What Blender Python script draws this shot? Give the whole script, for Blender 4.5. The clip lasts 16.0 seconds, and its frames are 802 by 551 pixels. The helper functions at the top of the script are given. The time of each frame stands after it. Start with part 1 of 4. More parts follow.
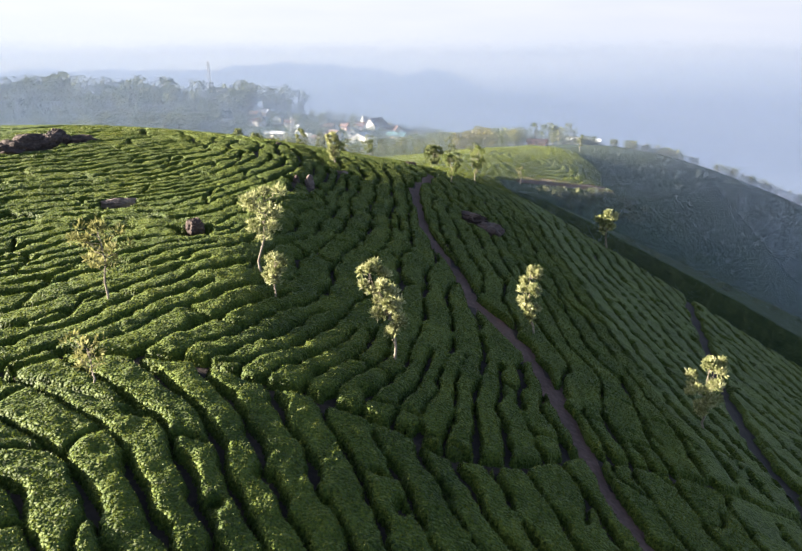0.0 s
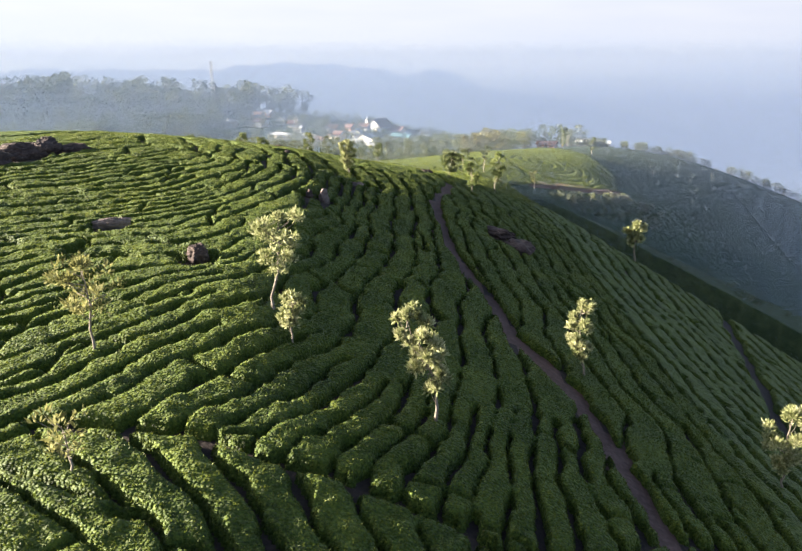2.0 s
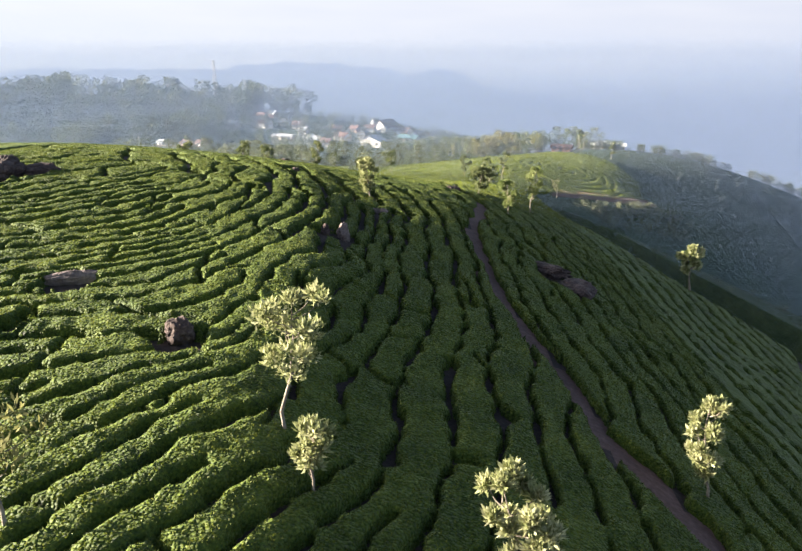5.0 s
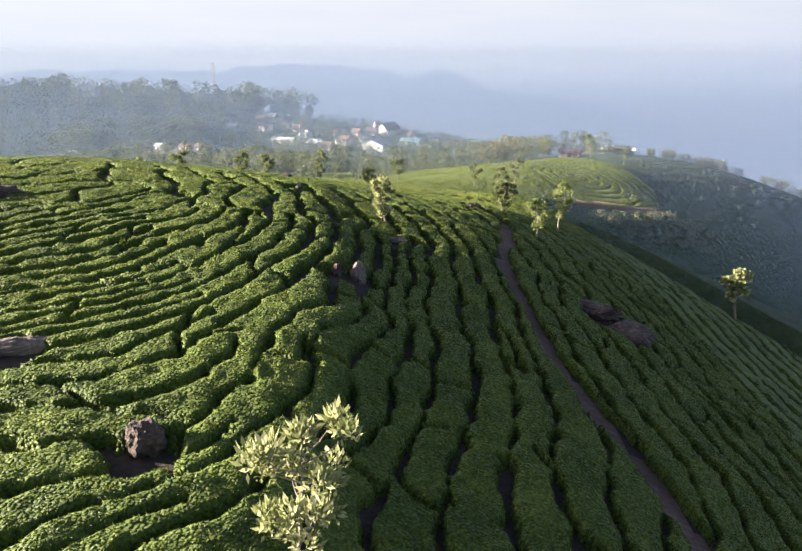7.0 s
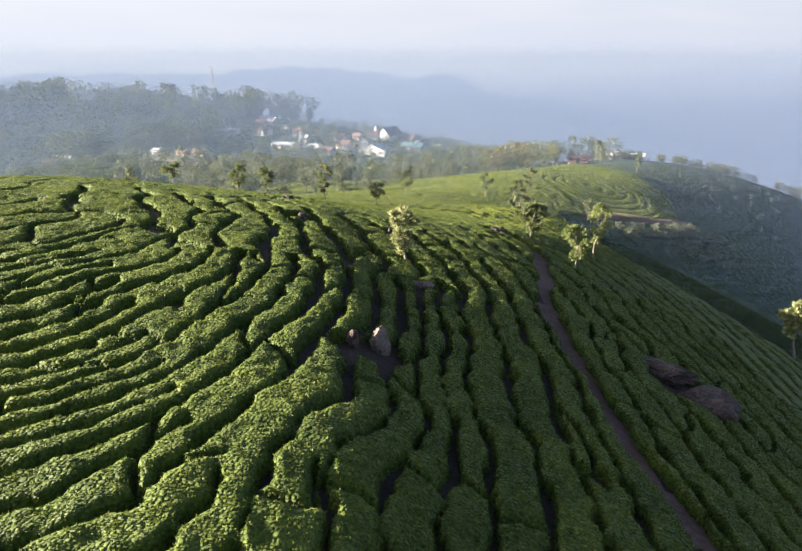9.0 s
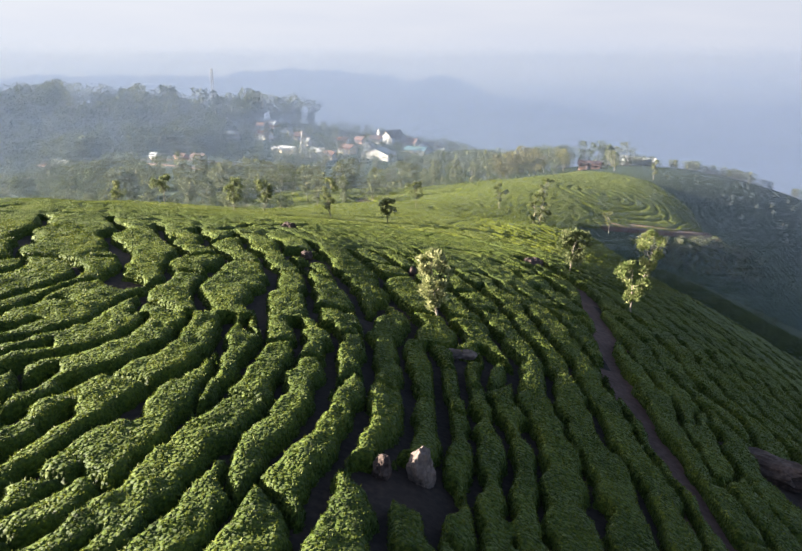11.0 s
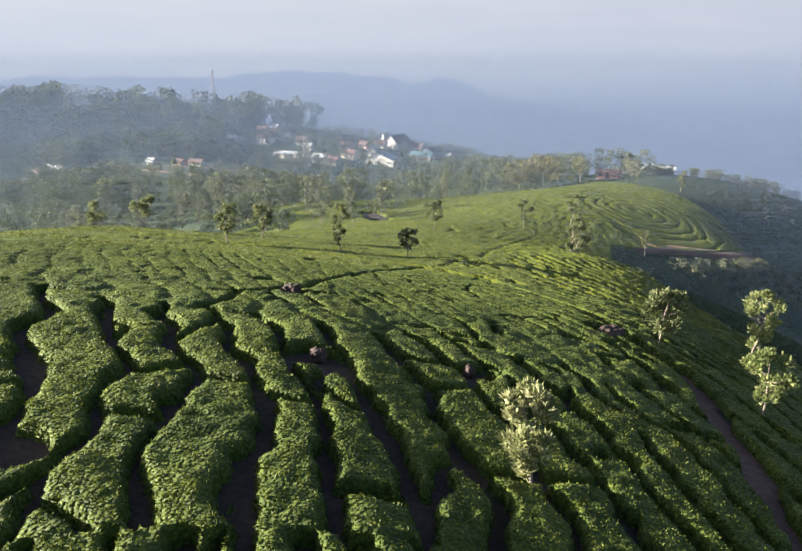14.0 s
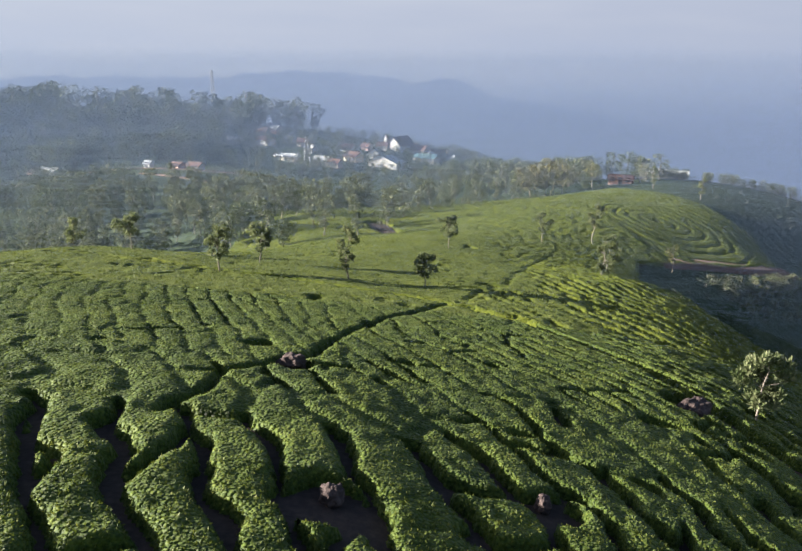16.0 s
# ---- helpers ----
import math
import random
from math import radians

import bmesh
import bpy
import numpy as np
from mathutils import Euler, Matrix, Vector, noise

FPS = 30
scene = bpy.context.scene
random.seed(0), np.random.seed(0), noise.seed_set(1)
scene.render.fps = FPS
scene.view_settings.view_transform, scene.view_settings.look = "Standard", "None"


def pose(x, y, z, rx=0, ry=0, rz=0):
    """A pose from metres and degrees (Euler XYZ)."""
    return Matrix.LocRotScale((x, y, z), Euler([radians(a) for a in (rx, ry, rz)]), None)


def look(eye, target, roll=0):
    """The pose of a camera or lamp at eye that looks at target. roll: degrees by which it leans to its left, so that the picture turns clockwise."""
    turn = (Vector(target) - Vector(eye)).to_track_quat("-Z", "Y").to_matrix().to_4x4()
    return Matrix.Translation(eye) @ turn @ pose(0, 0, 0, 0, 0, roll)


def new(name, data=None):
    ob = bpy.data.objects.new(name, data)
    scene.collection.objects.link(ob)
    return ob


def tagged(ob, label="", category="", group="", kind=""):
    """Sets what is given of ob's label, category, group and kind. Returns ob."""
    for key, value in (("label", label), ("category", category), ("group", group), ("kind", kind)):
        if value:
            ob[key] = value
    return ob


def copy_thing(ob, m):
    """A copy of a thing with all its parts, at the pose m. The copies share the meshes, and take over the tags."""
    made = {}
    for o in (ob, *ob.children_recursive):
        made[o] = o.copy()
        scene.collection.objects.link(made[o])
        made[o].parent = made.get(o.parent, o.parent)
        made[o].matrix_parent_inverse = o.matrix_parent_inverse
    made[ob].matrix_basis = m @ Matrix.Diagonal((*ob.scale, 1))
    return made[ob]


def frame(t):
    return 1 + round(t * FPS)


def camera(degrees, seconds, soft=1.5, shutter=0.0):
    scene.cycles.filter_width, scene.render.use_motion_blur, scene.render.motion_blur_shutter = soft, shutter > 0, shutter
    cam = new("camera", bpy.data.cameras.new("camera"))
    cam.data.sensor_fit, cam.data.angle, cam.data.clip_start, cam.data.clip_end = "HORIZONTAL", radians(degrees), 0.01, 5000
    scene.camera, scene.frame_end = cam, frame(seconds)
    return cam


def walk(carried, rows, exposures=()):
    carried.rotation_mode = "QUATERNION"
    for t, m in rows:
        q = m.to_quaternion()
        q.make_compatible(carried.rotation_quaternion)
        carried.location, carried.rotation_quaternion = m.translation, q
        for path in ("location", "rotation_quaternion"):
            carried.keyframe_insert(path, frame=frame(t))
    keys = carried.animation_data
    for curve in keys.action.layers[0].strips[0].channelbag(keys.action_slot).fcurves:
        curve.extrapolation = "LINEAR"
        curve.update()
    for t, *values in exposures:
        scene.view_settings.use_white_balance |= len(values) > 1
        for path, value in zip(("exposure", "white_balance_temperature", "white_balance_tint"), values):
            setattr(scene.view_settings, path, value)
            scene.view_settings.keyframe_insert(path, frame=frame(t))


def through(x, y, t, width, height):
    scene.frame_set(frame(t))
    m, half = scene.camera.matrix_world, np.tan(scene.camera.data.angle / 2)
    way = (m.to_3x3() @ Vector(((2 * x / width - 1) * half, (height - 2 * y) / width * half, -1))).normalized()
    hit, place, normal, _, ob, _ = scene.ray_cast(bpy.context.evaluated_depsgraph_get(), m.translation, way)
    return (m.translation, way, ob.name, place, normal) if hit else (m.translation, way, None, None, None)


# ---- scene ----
cam = camera(58.0, 16.0, soft=1.6)
METRES, EYE, TILT, LEAN, TURN = 40.0, 9.0, -17.6, 0.0, 0.0
ROWS = [
    (0.0, 0.0000, 0.0000, 0.0000, 0.00, 0.00, 0.00),
    (0.5, -0.0083, 0.0277, 0.0092, 0.04, -0.02, -0.01),
    (1.0, -0.0163, 0.0541, 0.0178, 0.08, -0.01, -0.02),
    (1.5, -0.0250, 0.0843, 0.0278, 0.12, -0.01, -0.03),
    (2.0, -0.0327, 0.1138, 0.0375, 0.18, -0.01, -0.07),
    (2.5, -0.0404, 0.1478, 0.0481, 0.25, -0.03, -0.05),
    (3.0, -0.0478, 0.1807, 0.0586, 0.29, -0.04, -0.05),
    (3.5, -0.0554, 0.2186, 0.0706, 0.35, -0.06, -0.07),
    (4.0, -0.0623, 0.2543, 0.0823, 0.39, -0.08, -0.09),
    (6.5, -0.0989, 0.4477, 0.1444, 0.44, -0.00, -0.20),
    (7.0, -0.1059, 0.4862, 0.1566, 0.43, 0.06, -0.17),
    (7.5, -0.1136, 0.5284, 0.1702, 0.41, 0.11, -0.16),
    (8.0, -0.1205, 0.5676, 0.1830, 0.40, 0.16, -0.14),
    (8.5, -0.1279, 0.6107, 0.1971, 0.41, 0.21, -0.14),
    (9.0, -0.1351, 0.6507, 0.2101, 0.40, 0.27, -0.14),
    (11.5, -0.1709, 0.8654, 0.2791, 0.50, 0.45, -0.18),
    (12.0, -0.1777, 0.9067, 0.2924, 0.53, 0.49, -0.19),
    (12.5, -0.1853, 0.9507, 0.3069, 0.55, 0.52, -0.24),
    (13.0, -0.1924, 0.9922, 0.3202, 0.57, 0.54, -0.28),
    (13.5, -0.2004, 1.0367, 0.3346, 0.57, 0.56, -0.33),
    (14.0, -0.2075, 1.0774, 0.3479, 0.58, 0.57, -0.39),
    (14.5, -0.2154, 1.1218, 0.3624, 0.59, 0.58, -0.44),
    (15.0, -0.2223, 1.1624, 0.3759, 0.59, 0.59, -0.47),
    (15.5, -0.2295, 1.2064, 0.3901, 0.62, 0.58, -0.47),
    (16.0, -0.2363, 1.2469, 0.4031, 0.62, 0.58, -0.49),
]
walk(cam, [(t, pose(0, 0, EYE, TILT, LEAN, TURN) @ pose(METRES * x, METRES * y, METRES * z, 90 + pitch, roll, yaw)) for t, x, y, z, yaw, pitch, roll in ROWS],
     exposures=[(0.0, 2.27, 6550, 9), (4.0, 2.22, 6550, 9), (9.0, 2.10, 6550, 9), (12.5, 1.92, 6450, 9), (14.5, 1.70, 6200, 9), (16.0, 1.52, 5950, 10)])

# ---- light, sky and distance ----
SUN_SIDE, SUN_HIGH = 272.0, 15.5          # degrees: the sun stands low, to the side of the slope
world = bpy.data.worlds.new("sky")
scene.world = world
world.use_nodes = True
wn = world.node_tree.nodes
sky = wn.new("ShaderNodeTexSky")
sky.sky_type, sky.sun_disc = "NISHITA", False
sky.sun_elevation, sky.sun_rotation = radians(SUN_HIGH), radians(SUN_SIDE)
sky.dust_density, sky.air_density, sky.ozone_density = 3.0, 1.0, 1.5
world.node_tree.links.new(sky.outputs[0], wn["Background"].inputs[0])
wn["Background"].inputs[1].default_value = 0.066
sun = new("sun", bpy.data.lights.new("sun", "SUN"))
sun.data.energy, sun.data.angle, sun.data.color = 8.0, radians(0.6), (1.0, 0.90, 0.74)
to_sun = Vector((math.sin(radians(SUN_SIDE)) * math.cos(radians(SUN_HIGH)), math.cos(radians(SUN_SIDE)) * math.cos(radians(SUN_HIGH)), math.sin(radians(SUN_HIGH))))
sun.matrix_basis = look((0, 0, 60), Vector((0, 0, 60)) - to_sun)


# ---- materials ----
def nodes_of(name):
    m = bpy.data.materials.new(name)
    m.use_nodes = True
    n = m.node_tree.nodes
    return m, n, m.node_tree.links, n["Principled BSDF"]


def surface(name, colours, scale=3.0, fine=30.0, rough=0.8, bump=0.3, bump_scale=20.0, bump_dist=0.03, spread=0.5, random=0.0, gloss=0.3, voronoi=False, through=0.0, sheen=0.0):
    """Two-scale mottled material: colours run along a ramp driven by coarse and fine noise."""
    m, n, l, b = nodes_of(name)
    tc = n.new("ShaderNodeTexCoord")
    geo = n.new("ShaderNodeNewGeometry")
    a = n.new("ShaderNodeTexNoise")
    a.inputs["Scale"].default_value, a.inputs["Detail"].default_value = scale, 3.0
    f = n.new("ShaderNodeTexNoise")
    f.inputs["Scale"].default_value, f.inputs["Detail"].default_value = fine, 2.0
    for t in (a, f):
        l.new(geo.outputs["Position"], t.inputs["Vector"])
    mix = n.new("ShaderNodeMix")
    mix.data_type = "FLOAT"
    mix.inputs["Factor"].default_value = spread
    l.new(a.outputs["Fac"], mix.inputs[2])
    l.new(f.outputs["Fac"], mix.inputs[3])
    last = mix.outputs[0]
    if random:
        add = n.new("ShaderNodeMath")
        add.operation = "MULTIPLY_ADD"
        add.inputs[1].default_value = random
        l.new(geo.outputs["Random Per Island"], add.inputs[0])
        sub = n.new("ShaderNodeMath")
        sub.operation = "SUBTRACT"
        sub.inputs[1].default_value = random / 2
        l.new(last, sub.inputs[0])
        l.new(sub.outputs[0], add.inputs[2])
        last = add.outputs[0]
    ramp = n.new("ShaderNodeValToRGB")
    e = ramp.color_ramp.elements
    lo, hi = 0.3, 0.7
    for i, c in enumerate(colours):
        p = lo + (hi - lo) * i / max(1, len(colours) - 1)
        if i < 2:
            e[i].position, e[i].color = p, (*c, 1)
        else:
            e.new(p).color = (*c, 1)
    l.new(last, ramp.inputs[0])
    l.new(ramp.outputs[0], b.inputs["Base Color"])
    b.inputs["Roughness"].default_value = rough
    b.inputs["Specular IOR Level"].default_value = gloss
    if bump:
        if voronoi:
            v = n.new("ShaderNodeTexVoronoi")
            v.inputs["Scale"].default_value = bump_scale
            l.new(geo.outputs["Position"], v.inputs["Vector"])
            out = v.outputs["Distance"]
        else:
            v = n.new("ShaderNodeTexNoise")
            v.inputs["Scale"].default_value, v.inputs["Detail"].default_value = bump_scale, 4.0
            l.new(geo.outputs["Position"], v.inputs["Vector"])
            out = v.outputs["Fac"]
        bp = n.new("ShaderNodeBump")
        bp.inputs["Strength"].default_value, bp.inputs["Distance"].default_value = bump, bump_dist
        bp.invert = voronoi
        l.new(out, bp.inputs["Height"])
        l.new(bp.outputs[0], b.inputs["Normal"])
    if sheen:
        b.inputs["Sheen Weight"].default_value, b.inputs["Sheen Roughness"].default_value = sheen, 0.45
        b.inputs["Sheen Tint"].default_value = (0.80, 0.90, 0.42, 1)
    if through:
        tr = n.new("ShaderNodeBsdfTranslucent")
        l.new(ramp.outputs[0], tr.inputs["Color"])
        both = n.new("ShaderNodeMixShader")
        both.inputs[0].default_value = through
        l.new(b.outputs[0], both.inputs[1])
        l.new(tr.outputs[0], both.inputs[2])
        l.new(both.outputs[0], n["Material Output"].inputs[0])
    return m


# bush skin darkened below the tips: shade between leaves put into its colour
TEA = surface("tea_leaves", [(0.010, 0.020, 0.003), (0.030, 0.050, 0.006), (0.062, 0.086, 0.010), (0.10, 0.122, 0.017)], 0.5, 11.0, 0.65, 1.0, 10.0, 0.09, 0.65, gloss=0.15, sheen=0.08, voronoi=True)
TEA_TIPS = surface("tea_tips", [(0.024, 0.041, 0.006), (0.056, 0.078, 0.010), (0.094, 0.112, 0.015), (0.14, 0.15, 0.026)], 0.5, 12.0, 0.6, 0.0, random=0.24, gloss=0.2, through=0.3, sheen=0.08)
SOIL = surface("plantation_soil", [(0.018, 0.012, 0.011), (0.036, 0.025, 0.022), (0.066, 0.044, 0.036)], 0.35, 6.0, 0.95, 0.6, 7.0, 0.06)
PATH_DIRT = surface("trodden_earth", [(0.065, 0.036, 0.030), (0.115, 0.066, 0.056), (0.18, 0.11, 0.09)], 0.5, 5.0, 0.95, 0.7, 6.0, 0.07)
SCRUB = surface("scrub_ground", [(0.012, 0.024, 0.010), (0.024, 0.042, 0.016), (0.042, 0.062, 0.024)], 0.06, 0.9, 0.9, 0.8, 0.8, 0.6)
# tea of the far field, with sunlight put into a brighter, yellower colour
FAR_TEA = surface("sunlit_tea", [(0.030, 0.042, 0.006), (0.068, 0.083, 0.010), (0.122, 0.132, 0.016)], 0.25, 6.0, 0.7, 0.8, 8.0, 0.08, 0.55, gloss=0.1, sheen=0.03)
ROCK = surface("weathered_rock", [(0.022, 0.015, 0.014), (0.055, 0.038, 0.035), (0.12, 0.088, 0.08)], 1.5, 9.0, 0.9, 0.8, 6.0, 0.08)
PALE_ROCK = surface("pale_rock", [(0.07, 0.055, 0.055), (0.15, 0.115, 0.105), (0.25, 0.195, 0.18)], 1.5, 9.0, 0.9, 0.8, 6.0, 0.08)
BARK = surface("grey_bark", [(0.09, 0.075, 0.06), (0.18, 0.15, 0.12), (0.29, 0.25, 0.21)], 2.0, 14.0, 0.9, 0.6, 18.0, 0.02)
OAK_LEAF = surface("silver_oak_leaves", [(0.13, 0.15, 0.06), (0.27, 0.28, 0.13), (0.44, 0.43, 0.26)], 0.8, 6.0, 0.8, 0.0, random=0.34, gloss=0.08, through=0.42)
TREE_LEAF = surface("tree_leaves", [(0.03, 0.042, 0.022), (0.08, 0.098, 0.05), (0.175, 0.19, 0.105)], 0.15, 1.5, 0.8, 0.0, random=0.6, gloss=0.08, through=0.22)
# darker leaves for ridge and hollow bushes: the slope's shade is in the colour
BUSH_LEAF = surface("shaded_scrub_leaves", [(0.014, 0.022, 0.010), (0.035, 0.05, 0.02), (0.065, 0.08, 0.035)], 0.15, 1.5, 0.9, 0.0, random=0.5, gloss=0.05, through=0.3)
# grey-green leaves, paler and greyer with some distance haze put into the colour
GREY_LEAF = surface("hazed_eucalyptus_leaves", [(0.045, 0.056, 0.032), (0.12, 0.135, 0.08), (0.24, 0.25, 0.16)], 0.15, 1.5, 0.8, 0.0, random=0.6, gloss=0.08, through=0.25)

DARK_LEAF = surface("dark_tree_leaves", [(0.016, 0.026, 0.014), (0.042, 0.056, 0.028), (0.085, 0.10, 0.05)], 0.15, 1.5, 0.8, 0.0, random=0.6, gloss=0.08, through=0.2)
BROWN_LEAF = surface("dry_leaves", [(0.09, 0.09, 0.032), (0.17, 0.165, 0.06), (0.27, 0.26, 0.12)], 0.8, 6.0, 0.8, 0.0, random=0.34, gloss=0.08, through=0.42)
YOUNG_LEAF = surface("young_oak_leaves", [(0.07, 0.10, 0.03), (0.16, 0.19, 0.07), (0.30, 0.31, 0.15)], 0.8, 6.0, 0.8, 0.0, random=0.34, gloss=0.08, through=0.42)
GOLD_LEAF = surface("golden_leaves", [(0.09, 0.085, 0.04), (0.17, 0.16, 0.08), (0.26, 0.245, 0.135)], 0.3, 2.0, 0.8, 0.0, random=0.34, gloss=0.08, through=0.42)
FIELD_LEAF = surface("field_tree_leaves", [(0.055, 0.075, 0.028), (0.135, 0.155, 0.07), (0.25, 0.26, 0.14)], 0.5, 4.0, 0.8, 0.0, random=0.34, gloss=0.08, through=0.42)

# ---- land ----
def hashed(ix, iy, seed):
    h = (ix.astype(np.int64) * 374761393 + iy.astype(np.int64) * 668265263 + seed * 974711) & 0x7FFFFFFF
    h = ((h ^ (h >> 13)) * 1274126177) & 0x7FFFFFFF
    return ((h ^ (h >> 16)) & 0xFFFF) / 65535.0


def rough_noise(x, y, seed=0):
    """Smooth value noise, -1 to 1, one feature a unit."""
    ix, iy = np.floor(x), np.floor(y)
    fx, fy = x - ix, y - iy
    fx, fy = fx * fx * (3 - 2 * fx), fy * fy * (3 - 2 * fy)
    a, b = hashed(ix, iy, seed), hashed(ix + 1, iy, seed)
    c, d = hashed(ix, iy + 1, seed), hashed(ix + 1, iy + 1, seed)
    return 2 * (a + (b - a) * fx + (c - a) * fy + (a - b - c + d) * fx * fy) - 1


def thin_plate(knots, values, soft):
    k = np.array(knots, float)
    n = len(k)
    grow = lambda r2: 0.5 * r2 * np.log(r2 + 1e-9)
    m = np.zeros((n + 3, n + 3))
    m[:n, :n] = grow(((k[:, None] - k[None]) ** 2).sum(-1)) + soft * np.eye(n)
    m[:n, n], m[:n, n + 1:], m[n, :n], m[n + 1:, :n] = 1, k, 1, k.T
    c = np.linalg.solve(m, np.concatenate([np.array(values, float), np.zeros(3)]))

    def at(x, y):
        p = np.stack([np.ravel(x), np.ravel(y)], 1).astype(float)
        out = np.empty(len(p))
        for s in range(0, len(p), 40000):
            q = p[s:s + 40000]
            out[s:s + 40000] = grow(((q[:, None] - k[None]) ** 2).sum(-1)) @ c[:n] + c[n] + q @ c[n + 1:]
        return out.reshape(np.shape(x))
    return at


HILL = [
    [0.7, -0.4, -1.5, -3.1, -7.2, -11.2, -15.2, -19.4], [1.0, 0.1, -0.7, -1.6, -5.5, -10.7, -15.6, -20.2], [1.7, 1.2, 0.4, -0.5, -4.7, -10.7, -16.3, -21.1],
    [1.9, 2.1, 1.5, -0.4, -4.2, -10.2, -16.2, -21.3], [-0.1, 0.2, -0.7, -2.2, -4.8, -10.1, -15.7, -20.9], [-3.9, -4.0, -4.8, -5.8, -7.4, -11.3, -16.4, -21.2],
    [-8.7, -8.0, -8.0, -8.5, -9.7, -12.7, -17.2, -21.5], [-15.7, -13.5, -11.4, -10.9, -12.4, -15.4, -18.5, -21.4]]
KNOLL = [(8, 113, -9.5), (-36, 111, -6.7), (31, 154, -16.5), (38, 151, -18.1), (19, 156, -14.0), (-12, 163, -17.5), (-28, 172, -17.7), (40, 165, -17.5), (38, 178, -16.0),
         (33, 207, -18.5), (55, 246, -22.6), (83, 263, -26.6), (98, 249, -28.8), (51, 160, -21.4), (56, 105, -26.1), (26, 208, -19.9), (13, 208, -21.4)]
VALLEY = [(-58, 146, -22.6), (-75, 181, -25.9), (-127, 297, -31.2), (-203, 414, -37.0), (-229, 468, -24.7), (-132, 400, -35.2), (-73, 276, -27.6), (-55, 229, -23.8),
          (-43, 153, -22.3), (-154, 468, -28.8), (-52, 335, -33.9), (-70, 482, -33.1), (-32, 372, -32.7), (-15, 404, -34.8), (-31, 235, -31.1), (-16, 263, -34.2),
          (27, 345, -40.7), (18, 455, -48.2), (-21, 140, -13.5), (-30, 140, -15.8), (0, 287, -31.5)]
OUTER = [(-260, 60, -70), (-200, 240, -60), (-160, -60, -25), (40, -60, -20), (140, 0, -60), (190, 150, -75), (150, 340, -60), (60, 450, -62), (-120, 600, -60),
         (0, 590, -95), (-330, 450, -30), (260, 450, -90)]
spots = [(-42 + 12 * i, 6 + 18 * j, z) for j, row in enumerate(HILL) for i, z in enumerate(row)] + KNOLL + VALLEY + OUTER
shape_of_land = thin_plate([s[:2] for s in spots], [s[2] for s in spots], 1.0)


SHOULDER = [(70, 30), (50, 45), (39, 56), (33.5, 62), (29.5, 67), (25, 72), (20.5, 76), (17.5, 86), (15, 96), (14, 108), (16, 119)]
FOOT = [(85, 195), (66, 168), (54, 153), (43, 146), (31, 139), (23, 132), (16, 121)]


def near_line(x, y, line):
    """Distance from each place to a bent line on the plan."""
    best = np.full(np.shape(x), 1e9)
    for (ax, ay), (bx, by) in zip(line[:-1], line[1:]):
        dx, dy = bx - ax, by - ay
        s = np.clip(((x - ax) * dx + (y - ay) * dy) / (dx * dx + dy * dy), 0, 1)
        best = np.minimum(best, np.hypot(x - ax - s * dx, y - ay - s * dy))
    return best


def inside(x, y, ring):
    hit = np.zeros(np.shape(x), bool)
    for (ax, ay), (bx, by) in zip(ring, ring[1:] + ring[:1]):
        if ay != by:
            hit ^= ((ay > y) != (by > y)) & (x < (bx - ax) * (y - ay) / (by - ay) + ax)
    return hit


def land(x, y):
    x, y = np.asarray(x, float), np.asarray(y, float)
    z = np.clip(shape_of_land(x, y), -150, 40)
    # a crest line sharper than the land around, shaped so that shade begins there
    off = x - np.interp(y, [24, 50, 60, 74], [-5.6, -5.8, -8.5, -10.5])
    along = np.clip((y - 24) / 8, 0, 1) * (0.3 + 0.7 * np.clip((58 - y) / 8, 0, 1)) * np.clip((78 - y) / 8, 0, 1)
    z = z - 0.42 * along * np.tanh(off / 1.5) * np.exp(-(off / 7) ** 2)
    away = np.clip((np.hypot(x + 30, y - 230) - 330) / 350, 0, 1)
    away = away * away * (3 - 2 * away)
    reach = np.hypot(x, y)
    floor_z = -30 - 0.30 * reach + (22 * rough_noise(x / 420, y / 420, 5) + 9 * rough_noise(x / 130, y / 130, 6)) * np.clip(reach / 900, 0, 1)
    # beyond its shoulder the slope falls into a deep hollow, up to the foot of the terraced knoll
    beyond = inside(x, y, SHOULDER + [(240, -60), (240, 260), (120, 225)] + FOOT)
    deep = 17 * (1 - np.exp(-near_line(x, y, SHOULDER) / 8)) * np.clip(near_line(x, y, FOOT) / 24, 0, 1)
    z = z - np.where(beyond, deep, 0)
    return z * (1 - away) + floor_z * away


FOOTPATH = [(9.4, 14), (8.2, 19), (7.3, 21.3), (7.0, 25.2), (6.4, 30), (5.0, 33.9), (3.3, 37.9), (2.2, 43.5), (1.6, 47), (1.3, 52), (1.3, 58), (1.9, 64), (2.8, 70), (3.0, 72.7)]
SIDE_TRACK = [(30, 72), (25.7, 58.3), (22.6, 48.9), (19.4, 38.2), (17.8, 31.2), (17, 24)]
TRACKS = [(FOOTPATH, 0.46), (SIDE_TRACK, 0.5), ([(3.0, 72.7), (2.1, 75.1), (0.6, 81.3), (-2.8, 87.5), (-6.5, 91.7)], 0.38), ([(-6.5, 91.7), (-12.6, 95.2), (-19, 98.3), (-27.5, 101.2), (-36, 103.8)], 0.26),
          ([(-7, 92), (-10.8, 83), (-12.7, 74.9), (-15.1, 71.5), (-15.3, 68.2)], 0.16), ([(-15, 169), (-12, 160), (-9.5, 150)], 1.7), ([(-7, 92.3), (-2.1, 104.2), (0.8, 112.9), (8.3, 136.4)], 0.05)]
